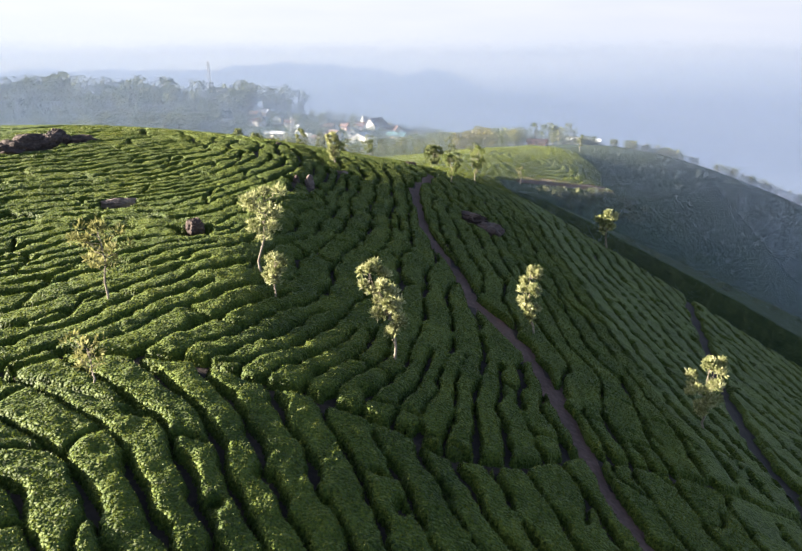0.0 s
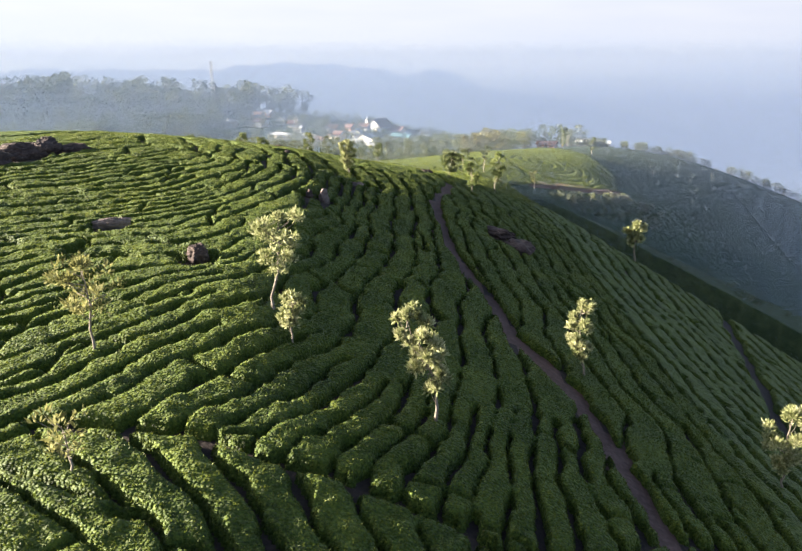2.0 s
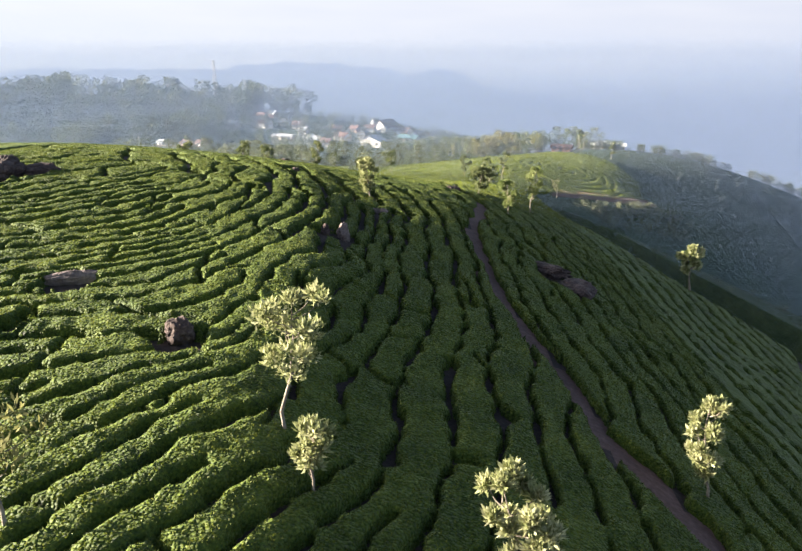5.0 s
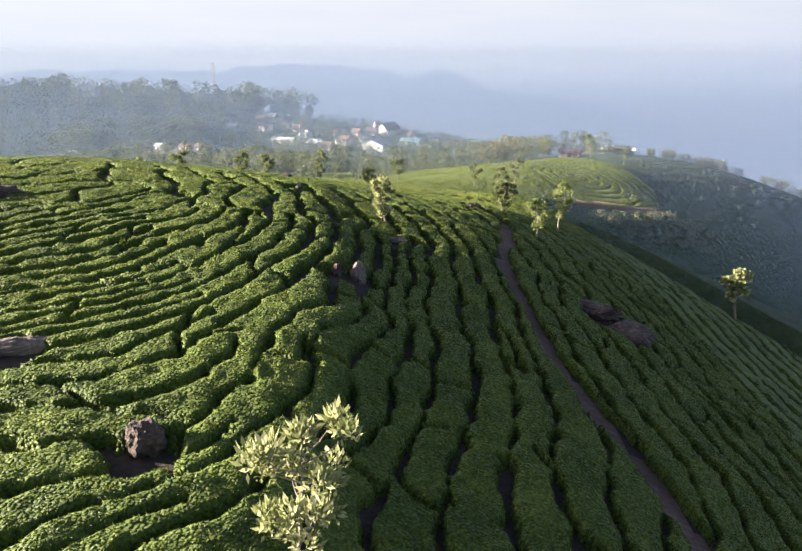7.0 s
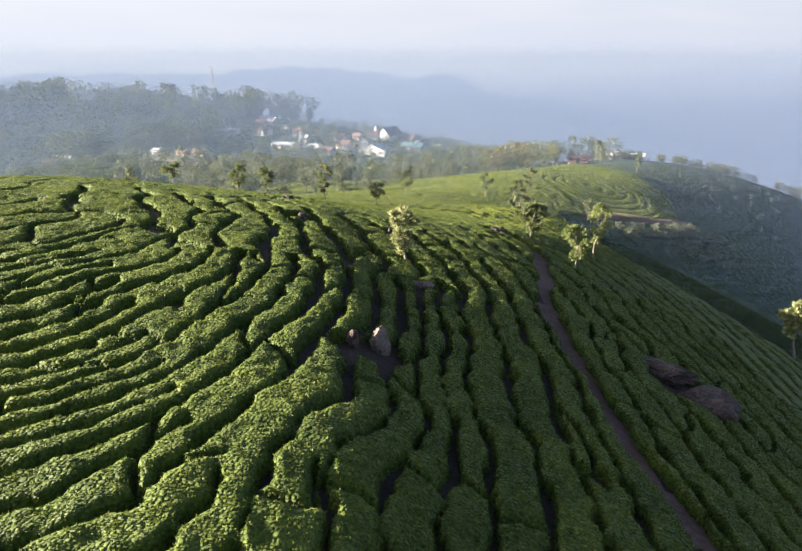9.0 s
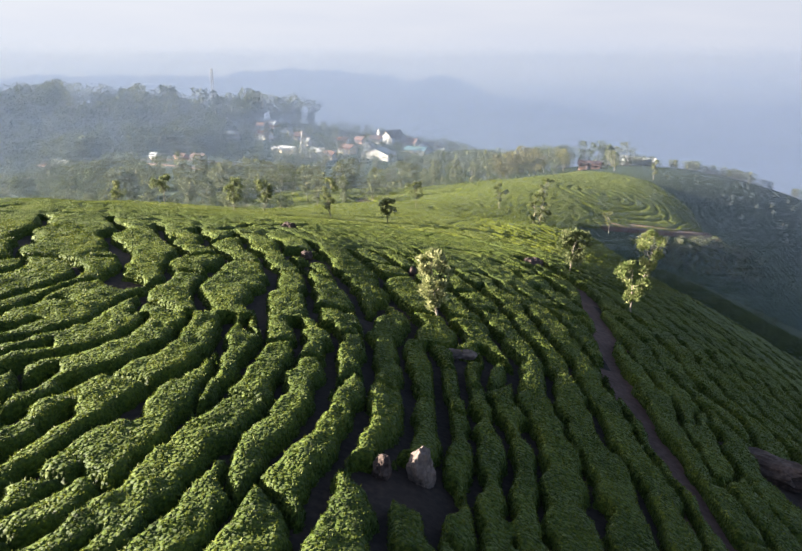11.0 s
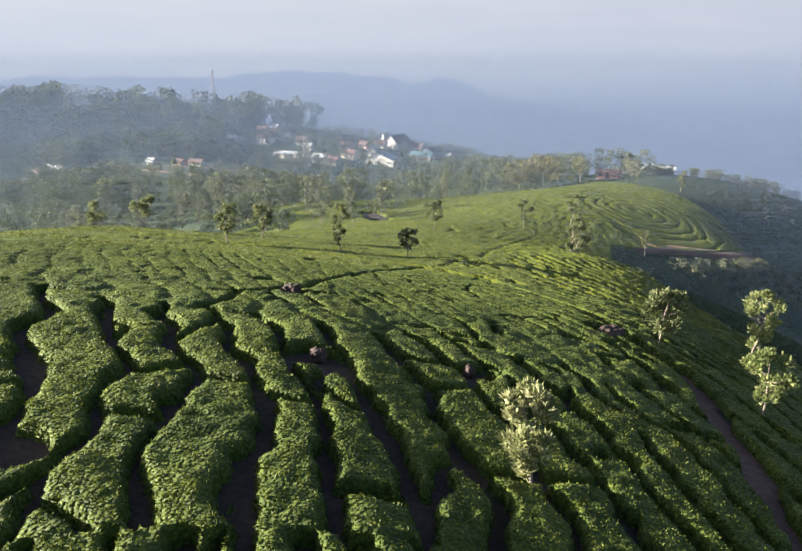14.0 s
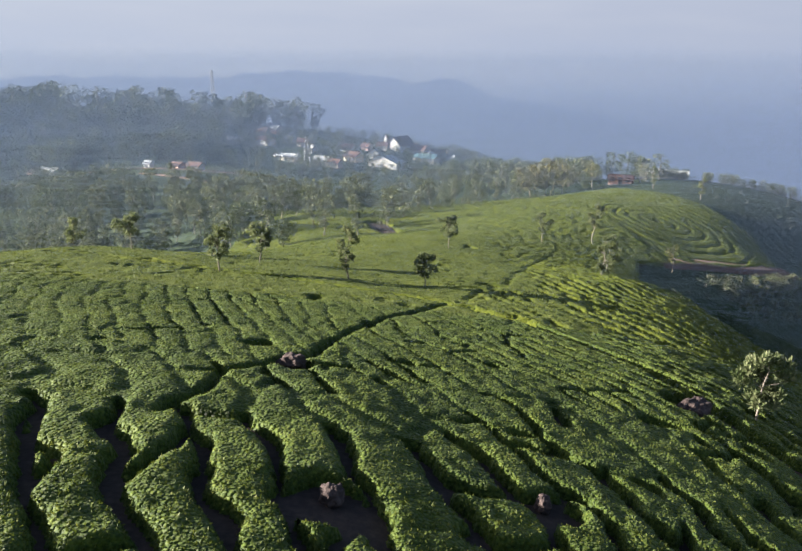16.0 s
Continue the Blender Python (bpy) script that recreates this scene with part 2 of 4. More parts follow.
TEA_RING = [(-54, -16), (-56, 105), (-38, 120), (-24, 139), (-38, 157), (-37, 186), (-24, 214), (4, 226), (14, 208), (34, 206), (44, 184), (46, 166), (42, 150), (30, 143), (19, 139), (14, 123), (15.5, 110), (16.5, 97), (19, 87), (22, 77.5), (27, 73), (32, 68), (38, 62), (52, 50), (52, -16)]


def axis(lo, hi, step, grow, end):
    mid = list(np.arange(lo, hi + step / 2, step))
    up, down, s, v = [], [], step, mid[-1]
    while v < end:
        s *= grow
        v += s
        up.append(v)
    s, v = step, mid[0]
    while v > -end:
        s *= grow
        v -= s
        down.append(v)
    return np.array(down[::-1] + mid + up)


def mesh_object(name, verts, faces, materials, index=None, smooth=True, parent=None):
    me = bpy.data.meshes.new(name)
    verts, faces = np.asarray(verts, np.float32), np.asarray(faces, np.int32)
    k = faces.shape[1]
    me.vertices.add(len(verts))
    me.vertices.foreach_set("co", verts.ravel())
    me.loops.add(faces.size)
    me.loops.foreach_set("vertex_index", faces.ravel())
    me.polygons.add(len(faces))
    me.polygons.foreach_set("loop_start", np.arange(0, faces.size, k, dtype=np.int32))
    if index is not None:
        me.polygons.foreach_set("material_index", np.asarray(index, np.int32))
    me.polygons.foreach_set("use_smooth", np.full(len(faces), smooth))
    for m in materials:
        me.materials.append(m)
    me.update(calc_edges=True)
    ob = new(name, me)
    ob.parent = parent
    return ob


def lattice(xs, ys):
    X, Y = np.meshgrid(xs, ys)
    nx, ny = len(xs), len(ys)
    i = np.arange(nx * ny).reshape(ny, nx)
    return X, Y, np.stack([i[:-1, :-1], i[:-1, 1:], i[1:, 1:], i[1:, :-1]], -1).reshape(-1, 4)


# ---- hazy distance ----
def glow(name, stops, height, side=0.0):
    """A far-off surface that emits, with haze put into its colour: it changes with height, and brightens towards the
    sun's side.
    """
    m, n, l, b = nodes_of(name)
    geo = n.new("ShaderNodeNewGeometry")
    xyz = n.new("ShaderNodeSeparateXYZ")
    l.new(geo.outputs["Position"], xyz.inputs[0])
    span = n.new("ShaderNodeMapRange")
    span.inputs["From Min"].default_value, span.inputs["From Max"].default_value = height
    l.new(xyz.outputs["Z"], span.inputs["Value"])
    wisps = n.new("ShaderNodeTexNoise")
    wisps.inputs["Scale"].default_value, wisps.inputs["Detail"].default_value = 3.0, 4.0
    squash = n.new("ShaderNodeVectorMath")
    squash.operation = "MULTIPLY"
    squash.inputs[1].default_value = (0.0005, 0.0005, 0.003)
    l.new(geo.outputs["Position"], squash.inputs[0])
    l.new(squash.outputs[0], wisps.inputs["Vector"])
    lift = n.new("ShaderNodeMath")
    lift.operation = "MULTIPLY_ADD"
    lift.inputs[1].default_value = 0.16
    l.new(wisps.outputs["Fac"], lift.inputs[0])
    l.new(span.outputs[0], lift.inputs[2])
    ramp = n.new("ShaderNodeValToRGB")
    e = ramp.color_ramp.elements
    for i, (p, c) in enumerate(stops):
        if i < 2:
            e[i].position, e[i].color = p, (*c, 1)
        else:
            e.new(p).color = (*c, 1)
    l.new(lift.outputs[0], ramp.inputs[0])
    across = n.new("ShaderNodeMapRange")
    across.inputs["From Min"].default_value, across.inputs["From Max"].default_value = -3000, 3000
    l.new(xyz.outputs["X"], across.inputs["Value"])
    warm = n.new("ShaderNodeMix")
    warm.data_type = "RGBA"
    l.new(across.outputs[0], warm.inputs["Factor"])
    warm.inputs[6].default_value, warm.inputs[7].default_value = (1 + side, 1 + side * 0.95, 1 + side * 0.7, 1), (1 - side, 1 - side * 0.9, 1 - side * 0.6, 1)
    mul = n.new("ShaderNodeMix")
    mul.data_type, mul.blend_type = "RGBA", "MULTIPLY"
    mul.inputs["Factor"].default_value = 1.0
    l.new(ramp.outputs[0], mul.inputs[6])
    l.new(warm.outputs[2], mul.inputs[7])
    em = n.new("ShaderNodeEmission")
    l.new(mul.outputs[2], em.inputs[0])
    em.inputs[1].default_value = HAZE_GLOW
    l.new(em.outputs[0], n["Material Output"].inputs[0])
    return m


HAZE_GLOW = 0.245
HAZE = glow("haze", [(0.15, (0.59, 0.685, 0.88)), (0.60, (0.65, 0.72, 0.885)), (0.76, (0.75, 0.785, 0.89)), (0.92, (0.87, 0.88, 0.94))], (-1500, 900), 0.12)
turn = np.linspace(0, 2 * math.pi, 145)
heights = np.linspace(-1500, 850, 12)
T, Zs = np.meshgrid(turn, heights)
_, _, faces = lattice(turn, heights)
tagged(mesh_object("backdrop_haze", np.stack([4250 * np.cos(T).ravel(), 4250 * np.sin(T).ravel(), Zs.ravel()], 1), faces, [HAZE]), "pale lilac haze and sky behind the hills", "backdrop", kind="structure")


def mountains(far, tops, colour_low, colour_high, seed, height):
    """A far range: tops are bearings (degrees from straight ahead, to the side) and heights in metres."""
    b = np.linspace(-60, 60, 400)
    top = np.interp(b, [t[0] for t in tops], [t[1] for t in tops])
    top = top + 10 * rough_noise(b * 0.8, b * 0 + seed, seed) + 4 * rough_noise(b * 3, b * 0 + seed, seed + 1)
    rise = np.linspace(0, 1, 16)
    B, R = np.meshgrid(np.radians(b), rise)
    top = np.broadcast_to(top, B.shape)
    out = far + 260 * (R - 1) * 2 + 30 * rough_noise(B * 60, R * 5, seed + 2) * (1 - R)
    z = -900 + (top + 900) * (1 - (1 - R) ** 1.6)
    _, _, faces = lattice(b, rise)
    # slopes emit; haze is painted in, paler towards their base
    m = glow("glowing_haze_slopes", [(0.0, colour_low), (1.0, colour_high)], height, 0.10)
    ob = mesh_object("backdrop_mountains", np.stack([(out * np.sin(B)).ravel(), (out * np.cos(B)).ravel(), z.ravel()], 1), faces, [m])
    return tagged(ob, "blue mountain range with morning haze painted on its slopes", "mountains", kind="structure")


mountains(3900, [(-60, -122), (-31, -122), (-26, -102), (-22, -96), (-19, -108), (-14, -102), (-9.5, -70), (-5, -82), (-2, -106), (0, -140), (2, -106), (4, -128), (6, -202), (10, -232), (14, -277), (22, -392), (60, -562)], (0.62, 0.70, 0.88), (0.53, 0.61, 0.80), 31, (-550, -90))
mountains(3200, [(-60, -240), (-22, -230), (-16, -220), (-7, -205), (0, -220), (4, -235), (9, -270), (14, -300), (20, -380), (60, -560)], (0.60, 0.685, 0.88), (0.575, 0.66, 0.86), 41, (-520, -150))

gx, gy = axis(-60, 70, 0.9, 1.06, 4300), axis(-4, 180, 1.1, 1.06, 4300)
X, Y, faces = lattice(gx, gy)
Z = land(X, Y)
centre_x, centre_y = X.ravel()[faces].mean(1), Y.ravel()[faces].mean(1)
soil = inside(centre_x, centre_y, TEA_RING)
trodden = near_line(centre_x, centre_y, FOOTPATH) < 0.75
ground = mesh_object("ground", np.stack([X.ravel(), Y.ravel(), Z.ravel()], 1), faces, [SCRUB, SOIL, PATH_DIRT], np.where(trodden, 2, np.where(soil, 1, 0)))
tagged(ground, "brown soil and scrub of the hills, valley and plain", "ground", kind="structure")

# ---- tea ----
ROW_A = [
    [0.0, 2.9, 5.8, 9.1, 12.9, 17.7, 23.4, 29.8, 36.5],
    [-4.1, -0.2, 3.0, 5.9, 11.3, 17.3, 24.2, 31.5, 38.8],
    [-8.1, -3.5, 1.0, 2.0, 9.5, 17.2, 25.3, 33.1, 40.7],
    [-11.7, -8.5, -5.4, -0.5, 9.1, 18.3, 26.7, 34.4, 42.0],
    [-14.4, -11.3, -7.5, 0.8, 9.3, 18.4, 27.1, 34.9, 42.5],
    [-15.6, -9.5, -2.2, 6.4, 12.2, 18.7, 27.0, 34.6, 42.2],
    [-14.7, -6.4, 2.2, 10.5, 16.2, 20.5, 26.7, 34.0, 41.3],
    [-12.2, -3.3, 5.3, 12.7, 18.5, 23.2, 28.2, 33.9, 39.8],
    [-9.0, -0.2, 7.9, 14.9, 20.7, 25.6, 29.9, 34.1, 38.3]]
ROW_B = [[0.0, 9.5, 18.7, 27.4, 35.7], [9.3, 14.3, 23.2, 31.2, 37.2], [14.2, 18.4, 25.7, 31.6, 39.1], [17.9, 22.8, 28.1, 34.6, 41.5], [22.4, 26.8, 31.8, 37.7, 43.9]]
lay_a = thin_plate([(-36 + 9 * i, 10 + 13 * j) for j in range(9) for i in range(9)], [v for r in ROW_A for v in r], 1.0)
lay_b = thin_plate([(-16 + 10 * i, 8 + 9 * j) for j in range(5) for i in range(5)], [v for r in ROW_B for v in r], 1.0)
EDGE = [(-60, 19.5), (-12.7, 21), (-11, 22.4), (-6.3, 22.6), (-4.8, 21.9), (-0.4, 21.2), (1.3, 20.7), (4.7, 21.8), (7.4, 24), (11.5, 25), (15, 25.2), (60, 32)]
SPACING = 0.98
HOLLOWS = [(-6.1, 48.5, 0.9), (-7.1, 48.3, 0.55), (-10.4, 35.1, 0.85), (6.2, 54.0, 1.5), (-26.8, 52.4, 2.0), (-25.0, 54.6, 1.3), (0.9, 76.1, 0.9), (-6.3, 66.6, 0.6), (-11.0, 65.0, 0.8), (-4.9, 56.8, 0.5),
           (-15.6, 40.0, 1.0), (-16.5, 58.1, 0.8), (-13.2, 73.4, 0.6)]


def tea_height(x, y):
    """Height of the bushes over the soil, and the number of the row, at each place."""
    wx = x + 0.38 * rough_noise(x / 3.2, y / 3.2, 11) + 0.12 * rough_noise(x / 0.8, y / 0.8, 12)
    wy = y + 0.38 * rough_noise(x / 3.2, y / 3.2, 13) + 0.12 * rough_noise(x / 0.8, y / 0.8, 14)
    edge_y = np.interp(wx, [p[0] for p in EDGE], [p[1] for p in EDGE])
    low = wy < edge_y
    crack_y = np.interp(wx, [-36, -27.5, -19, -12.6, -6.8, -2.1, 0.8, 8.3], [103.8, 101.2, 98.3, 95.2, 92, 104.2, 112.9, 136.4])
    high = wy > crack_y
    knoll = np.hypot(wx - 29, (wy - 162) / 1.35)
    crown = (knoll < 17) & (wx > 19.5 + 0.22 * np.abs(wy - 160))

    def field(px, py):
        g = np.where(low, lay_b(px, py) * 0.85 + 300, lay_a(px, np.minimum(py, 112)) + np.maximum(py - 112, 0) * 0.9)
        g = np.where(high, py * 0.95 + 0.16 * px + 600, g)
        return np.where(crown, np.hypot(px - 29, (py - 162) / 1.35) * 0.5 + 900, g)
    e = 0.2
    g = field(wx, wy)
    steep = np.hypot(field(wx + e, wy) - g, field(wx, wy + e) - g) / e
    steep = np.clip(steep, 0.2, 1.6)
    hill = g < 200
    bench = (wy > 57 + 0.25 * (wx + 8)) & (wy < 73) & (wx < -1.5) & hill
    pitch = np.where(hill & (g > 5.5) & ~bench, SPACING * 1.32, np.where(bench, SPACING * 1.65, SPACING))
    u = (g - 5.5) / pitch + 0.28 * rough_noise(x / 4.5, y / 4.5, 24) + np.where(bench, 0.22, 0.05) * rough_noise(x / 1.9, y / 1.9, 31)
    # where the rows spread apart, another row is planted between two
    spread_out = steep * SPACING / pitch
    split = np.where(hill & ~bench, np.where(spread_out < 0.29, 4, np.where(spread_out < 0.58, 2, 1)), 1)
    u = u * split
    row = np.floor(u).astype(int)
    part_u = u - row
    d = np.minimum(part_u, 1 - part_u) * pitch / (steep * split)
    row = np.floor(u / split).astype(int)
    gap = 0.07 + 0.05 * (rough_noise(x / 1.7, y / 1.7, 15) * 0.5 + 0.5) + 0.14 * np.clip(rough_noise(x / 0.6, y / 0.6, 27), -0.5, 1) + 0.04 * rough_noise(x / 0.24, y / 0.24, 28) + 0.08 * np.clip(rough_noise(x / 5, y / 5, 16), 0, 1)
    closed = np.clip((y - 66) / 9, 0, 1) * np.clip((2 - x) / 6, 0, 1)
    gap = gap * (1 - 0.85 * closed)
    loose = np.clip((y - 53) / 6, 0, 1) * np.clip((74 - y) / 6, 0, 1) * np.clip((1 - x) / 4, 0, 1)
    gap = gap + 0.08 * loose
    gap = np.where(high & ~crown, gap * np.where(row % 4 == 0, 0.8, 0.2), np.where(crown, gap + 0.04, gap))
    room = d - gap
    # breaks across the rows
    n0, h = rough_noise(wx / 3.1 + row * 7.3, wy / 3.1 + row * 3.1, 17), 0.12
    slope = np.hypot(rough_noise((wx + h) / 3.1 + row * 7.3, wy / 3.1 + row * 3.1, 17) - n0, rough_noise(wx / 3.1 + row * 7.3, (wy + h) / 3.1 + row * 3.1, 17) - n0) / h
    cut = np.abs(n0) / np.maximum(slope, 0.12) - 0.06 - 0.10 * loose
    cut = np.where(rough_noise(x / 4.2, y / 4.2, 18) > np.where(x < -3, np.where((y > 54) & (y < 74), -1.1, -0.6), 0.2), cut, 9)
    room = np.minimum(room, cut)
    # over the crest the bushes have closed up, and only some gaps stay open
    shut = (closed > 0.3) & (rough_noise(x / 3, y / 3, 53) < 0.3)
    room = np.where(shut, np.maximum(room, 0.045), room)
    room = np.minimum(room, (0.55 - rough_noise(x / 1.6, y / 1.6, 19) * 0.62) * 2.0 + 0.02)
    room = np.minimum(room, np.abs(wy - edge_y) - 0.22)
    for line, half in TRACKS:
        room = np.minimum(room, near_line(wx, wy, line) - half * (1 + 0.35 * rough_noise(x / 0.9, y / 0.9, 52)))
    for hx, hy, hr in HOLLOWS:
        room = np.minimum(room, np.hypot(wx - hx, wy - hy) - hr)
    room = np.where(inside(x, y, TEA_RING), room, -1)
    s = np.clip(room / (0.13 + 0.08 * loose), 0, 1)
    lumps = np.abs(rough_noise(wx / 0.62, wy / 0.62, 25)) * 0.075 + np.abs(rough_noise(wx / 0.33, wy / 0.33, 26)) * 0.05
    lumps = lumps * (1 - 0.65 * np.maximum(closed, np.where(high, 1, 0)))
    tall = 0.39 + 0.05 * rough_noise(x / 3.3, y / 3.3, 20) + lumps + 0.03 * rough_noise(x / 0.2, y / 0.2, 22)
    tall = np.where(crown, tall * 0.8, tall) * (1 - 0.16 * loose)
    high_enough = np.where(room > 0, tall * (0.45 + 0.55 * np.sqrt(1 - (1 - s) ** 2)), -0.12)
    return high_enough, row


def tea_patch(xs, ys):
    X, Y, faces = lattice(xs, ys)
    h, row = tea_height(X, Y)
    V = np.stack([X.ravel(), Y.ravel(), (land(X, Y) + h).ravel()], 1)
    keep = (h.ravel()[faces] > 0).any(1)
    faces = faces[keep]
    return V, faces, row.ravel()[faces].min(1), h


def cut_out(V, faces):
    used, inv = np.unique(faces, return_inverse=True)
    return V[used], inv.reshape(faces.shape)


rng = np.random.default_rng(4)
MIST_GRAIN = 0.0012
LEAVES = 5.6


def leaves_on(V, faces, count, size):
    """Small pointed leaves, one triangle each, standing out of a bush's skin."""
    q = V[faces]
    area = np.linalg.norm(np.cross(q[:, 2] - q[:, 0], q[:, 3] - q[:, 1]), axis=1)
    pick = rng.choice(len(faces), count, p=area / area.sum())
    a, b = rng.random((count, 1)), rng.random((count, 1))
    q = q[pick]
    at = (q[:, 0] * (1 - a) + q[:, 1] * a) * (1 - b) + (q[:, 3] * (1 - a) + q[:, 2] * a) * b
    nor = np.cross(q[:, 2] - q[:, 0], q[:, 3] - q[:, 1])
    nor /= np.linalg.norm(nor, axis=1, keepdims=True) + 1e-9
    way = rng.normal(size=(count, 3)) * 0.62 + nor
    way /= np.linalg.norm(way, axis=1, keepdims=True)
    side = np.cross(way, rng.normal(size=(count, 3)))
    side /= np.linalg.norm(side, axis=1, keepdims=True) + 1e-9
    s = size * (0.5 + 1.1 * rng.random((count, 1))) * np.where(at[:, 1:2] > 66, 0.7, 1.0)
    tri = np.stack([at - side * s * 0.35, at + side * s * 0.35, at + way * s], 1)
    return tri.reshape(-1, 3), np.arange(3 * count).reshape(-1, 3)


xs = np.concatenate([np.arange(-38, -26, 0.16), np.arange(-26, 13, 0.112), np.arange(13, 46, 0.2)])
V, faces, rows_of, _ = tea_patch(xs, np.arange(12, 88.01, 0.125))
middle = V[faces].mean(1)
for r in np.unique(rows_of):
    mine = rows_of == r
    if mine.sum() < 60:
        continue
    v, f = cut_out(V, faces[mine])
    hedge = mesh_object("tea_hedge", v, f, [TEA])
    tagged(hedge, "clipped green tea bushes in a long hedge row on soil", "tea hedge", "tea hedge rows on the hill")
    c = middle[mine]
    close = (c[:, 0] > -30) & (c[:, 0] < 13) & (c[:, 1] < 89)
    if close.sum() > 200:
        lv, lf = leaves_on(v, f[close], int(close.sum() * LEAVES), 0.05)
        mesh_object("foliage", lv, lf, [TEA_TIPS], smooth=False, parent=hedge)
V, faces, rows_of, _ = tea_patch(np.arange(-56, 50, 0.28), np.arange(88, 228, 0.34))
v, f = cut_out(V, faces)
lv, lf = leaves_on(v, f, 260000, 0.11)
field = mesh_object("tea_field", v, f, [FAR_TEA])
mesh_object("foliage", lv, lf, [TEA_TIPS], smooth=False, parent=field)
tagged(field, "sunlit green tea field of clipped bushes beyond the crest", "tea field", kind="stuff")
# the plantation goes on around the flown slope
for xs, ys in ((np.arange(-54, -37.9, 0.28), np.arange(-16, 88, 0.3)), (np.arange(-38, 52, 0.3), np.arange(-16, 12.1, 0.28)), (np.arange(46, 52, 0.3), np.arange(12, 88, 0.3))):
    V, faces, rows_of, _ = tea_patch(xs, ys)
    v, f = cut_out(V, faces)
    tagged(mesh_object("tea_field", v, f, [TEA]), "green tea field of clipped hedge rows on the hillside", "tea field", kind="stuff")

# ---- trees ----
def ground_at(x, y):
    return float(land(np.array([x]), np.array([y]))[0])


def tube(points, radii, sides=6):
    pts, V = np.array(points, float), []
    for i, (c, r) in enumerate(zip(pts, radii)):
        way = pts[min(i + 1, len(pts) - 1)] - pts[max(i - 1, 0)]
        way = way / (np.linalg.norm(way) + 1e-9)
        a = np.cross(way, (0.3, 1, 0.1))
        a /= np.linalg.norm(a)
        b = np.cross(way, a)
        for k in range(sides):
            w = 2 * math.pi * k / sides
            V.append(c + r * (a * math.cos(w) + b * math.sin(w)))
    F = [(i * sides + k, i * sides + (k + 1) % sides, (i + 1) * sides + (k + 1) % sides, (i + 1) * sides + k) for i in range(len(pts) - 1) for k in range(sides)]
    return np.array(V), np.array(F)


def join(parts):
    V, F, n = [], [], 0
    for v, f in parts:
        V.append(v)
        F.append(f + n)
        n += len(v)
    return np.concatenate(V), np.concatenate(F)


def tree_shape(seed, height, spread, low, leaves, leaf_size, lean=0.0, clumps=14, droop=0.0, limbs=8, girth=0.016, tri=False, slim=1.0, upright=0.45, tuft=1.0):
    """Trunk with limbs, and a crown of clumped leaves; low: where the crown begins, as a share of the height."""
    r = np.random.default_rng(seed)
    bend = np.cumsum(r.normal(0, 0.02 * height, (9, 2)), axis=0)
    bend -= bend[0]
    z = np.linspace(0, height * 0.93, 9)
    spine = np.stack([bend[:, 0] + lean * z, bend[:, 1], z - 0.15], 1)
    thick = height * girth + 0.02
    wood = [tube(spine, thick * np.linspace(1.25, 0.25, 9), 7)]
    centres, radii = [], []
    for i in range(clumps):
        s = low + (1 - low) * (i + r.random()) / clumps
        reach = spread * (0.35 + 0.65 * math.sin(math.pi * min(1.0, 0.18 + 0.82 * (1 - s) / (1 - low)))) * (0.55 + 0.6 * r.random())
        turn = r.random() * 6.283
        base = np.array([np.interp(s * height, z, spine[:, k]) for k in range(3)])
        tip = base + np.array([math.cos(turn) * reach, math.sin(turn) * reach, height * (0.06 - droop) * r.random()])
        if s > 0.94:
            tip = base + np.array([0, 0, 0.02 * height])
        centres.append(tip)
        radii.append(spread * (0.24 + 0.20 * r.random()) * tuft)
        if i % max(1, clumps // limbs) == 0:
            start = base - np.array([0, 0, height * 0.07])
            mid = (start + tip) / 2 + np.array([0, 0, -0.02 * height])
            wood.append(tube([start, mid, tip], [thick * 0.42, thick * 0.28, thick * 0.1], 5))
    centres, radii = np.array(centres), np.array(radii)
    pick = r.integers(0, len(centres), leaves)
    off = r.normal(size=(leaves, 3))
    off /= np.linalg.norm(off, axis=1, keepdims=True)
    out = off * (r.random((leaves, 1)) ** 0.45)
    at = centres[pick] + out * radii[pick][:, None] * np.array([1, 1, 0.8])
    way = off * 0.8 + np.array([0, 0, upright - droop * 4]) + r.normal(size=(leaves, 3)) * 0.45
    way /= np.linalg.norm(way, axis=1, keepdims=True)
    side = np.cross(way, r.normal(size=(leaves, 3)))
    side /= np.linalg.norm(side, axis=1, keepdims=True) + 1e-9
    s = leaf_size * (0.6 + 0.8 * r.random((leaves, 1)))
    w = s * slim
    V = np.stack([at - side * w * 0.10, at - side * w * 0.34 + way * s * 0.45, at + way * s, at + side * w * 0.34 + way * s * 0.45], 1).reshape(-1, 3)
    if tri:
        V = V.reshape(-1, 4, 3)[:, 1:].reshape(-1, 3)
    return wood, (V, np.arange(len(V)).reshape(leaves, -1))


def tree(name, label, shape, leaf, category="tree", group="", apart=True):
    wood, crown = shape
    base = new(name)
    base.empty_display_size = 0.3
    if apart:
        mesh_object("trunk", *wood[0], [BARK], parent=base)
        for limb in wood[1:]:
            mesh_object("limb", *limb, [BARK], parent=base)
    else:
        mesh_object("trunk", *join(wood), [BARK], parent=base)
    mesh_object("crown", *crown, [leaf], smooth=False, parent=base)
    return tagged(base, label, category, group)


def stand(ob, x, y, yaw=0.0, size=1.0):
    ob.matrix_basis = pose(x, y, ground_at(x, y), 0, 0, yaw) @ Matrix.Scale(size, 4)
    return ob


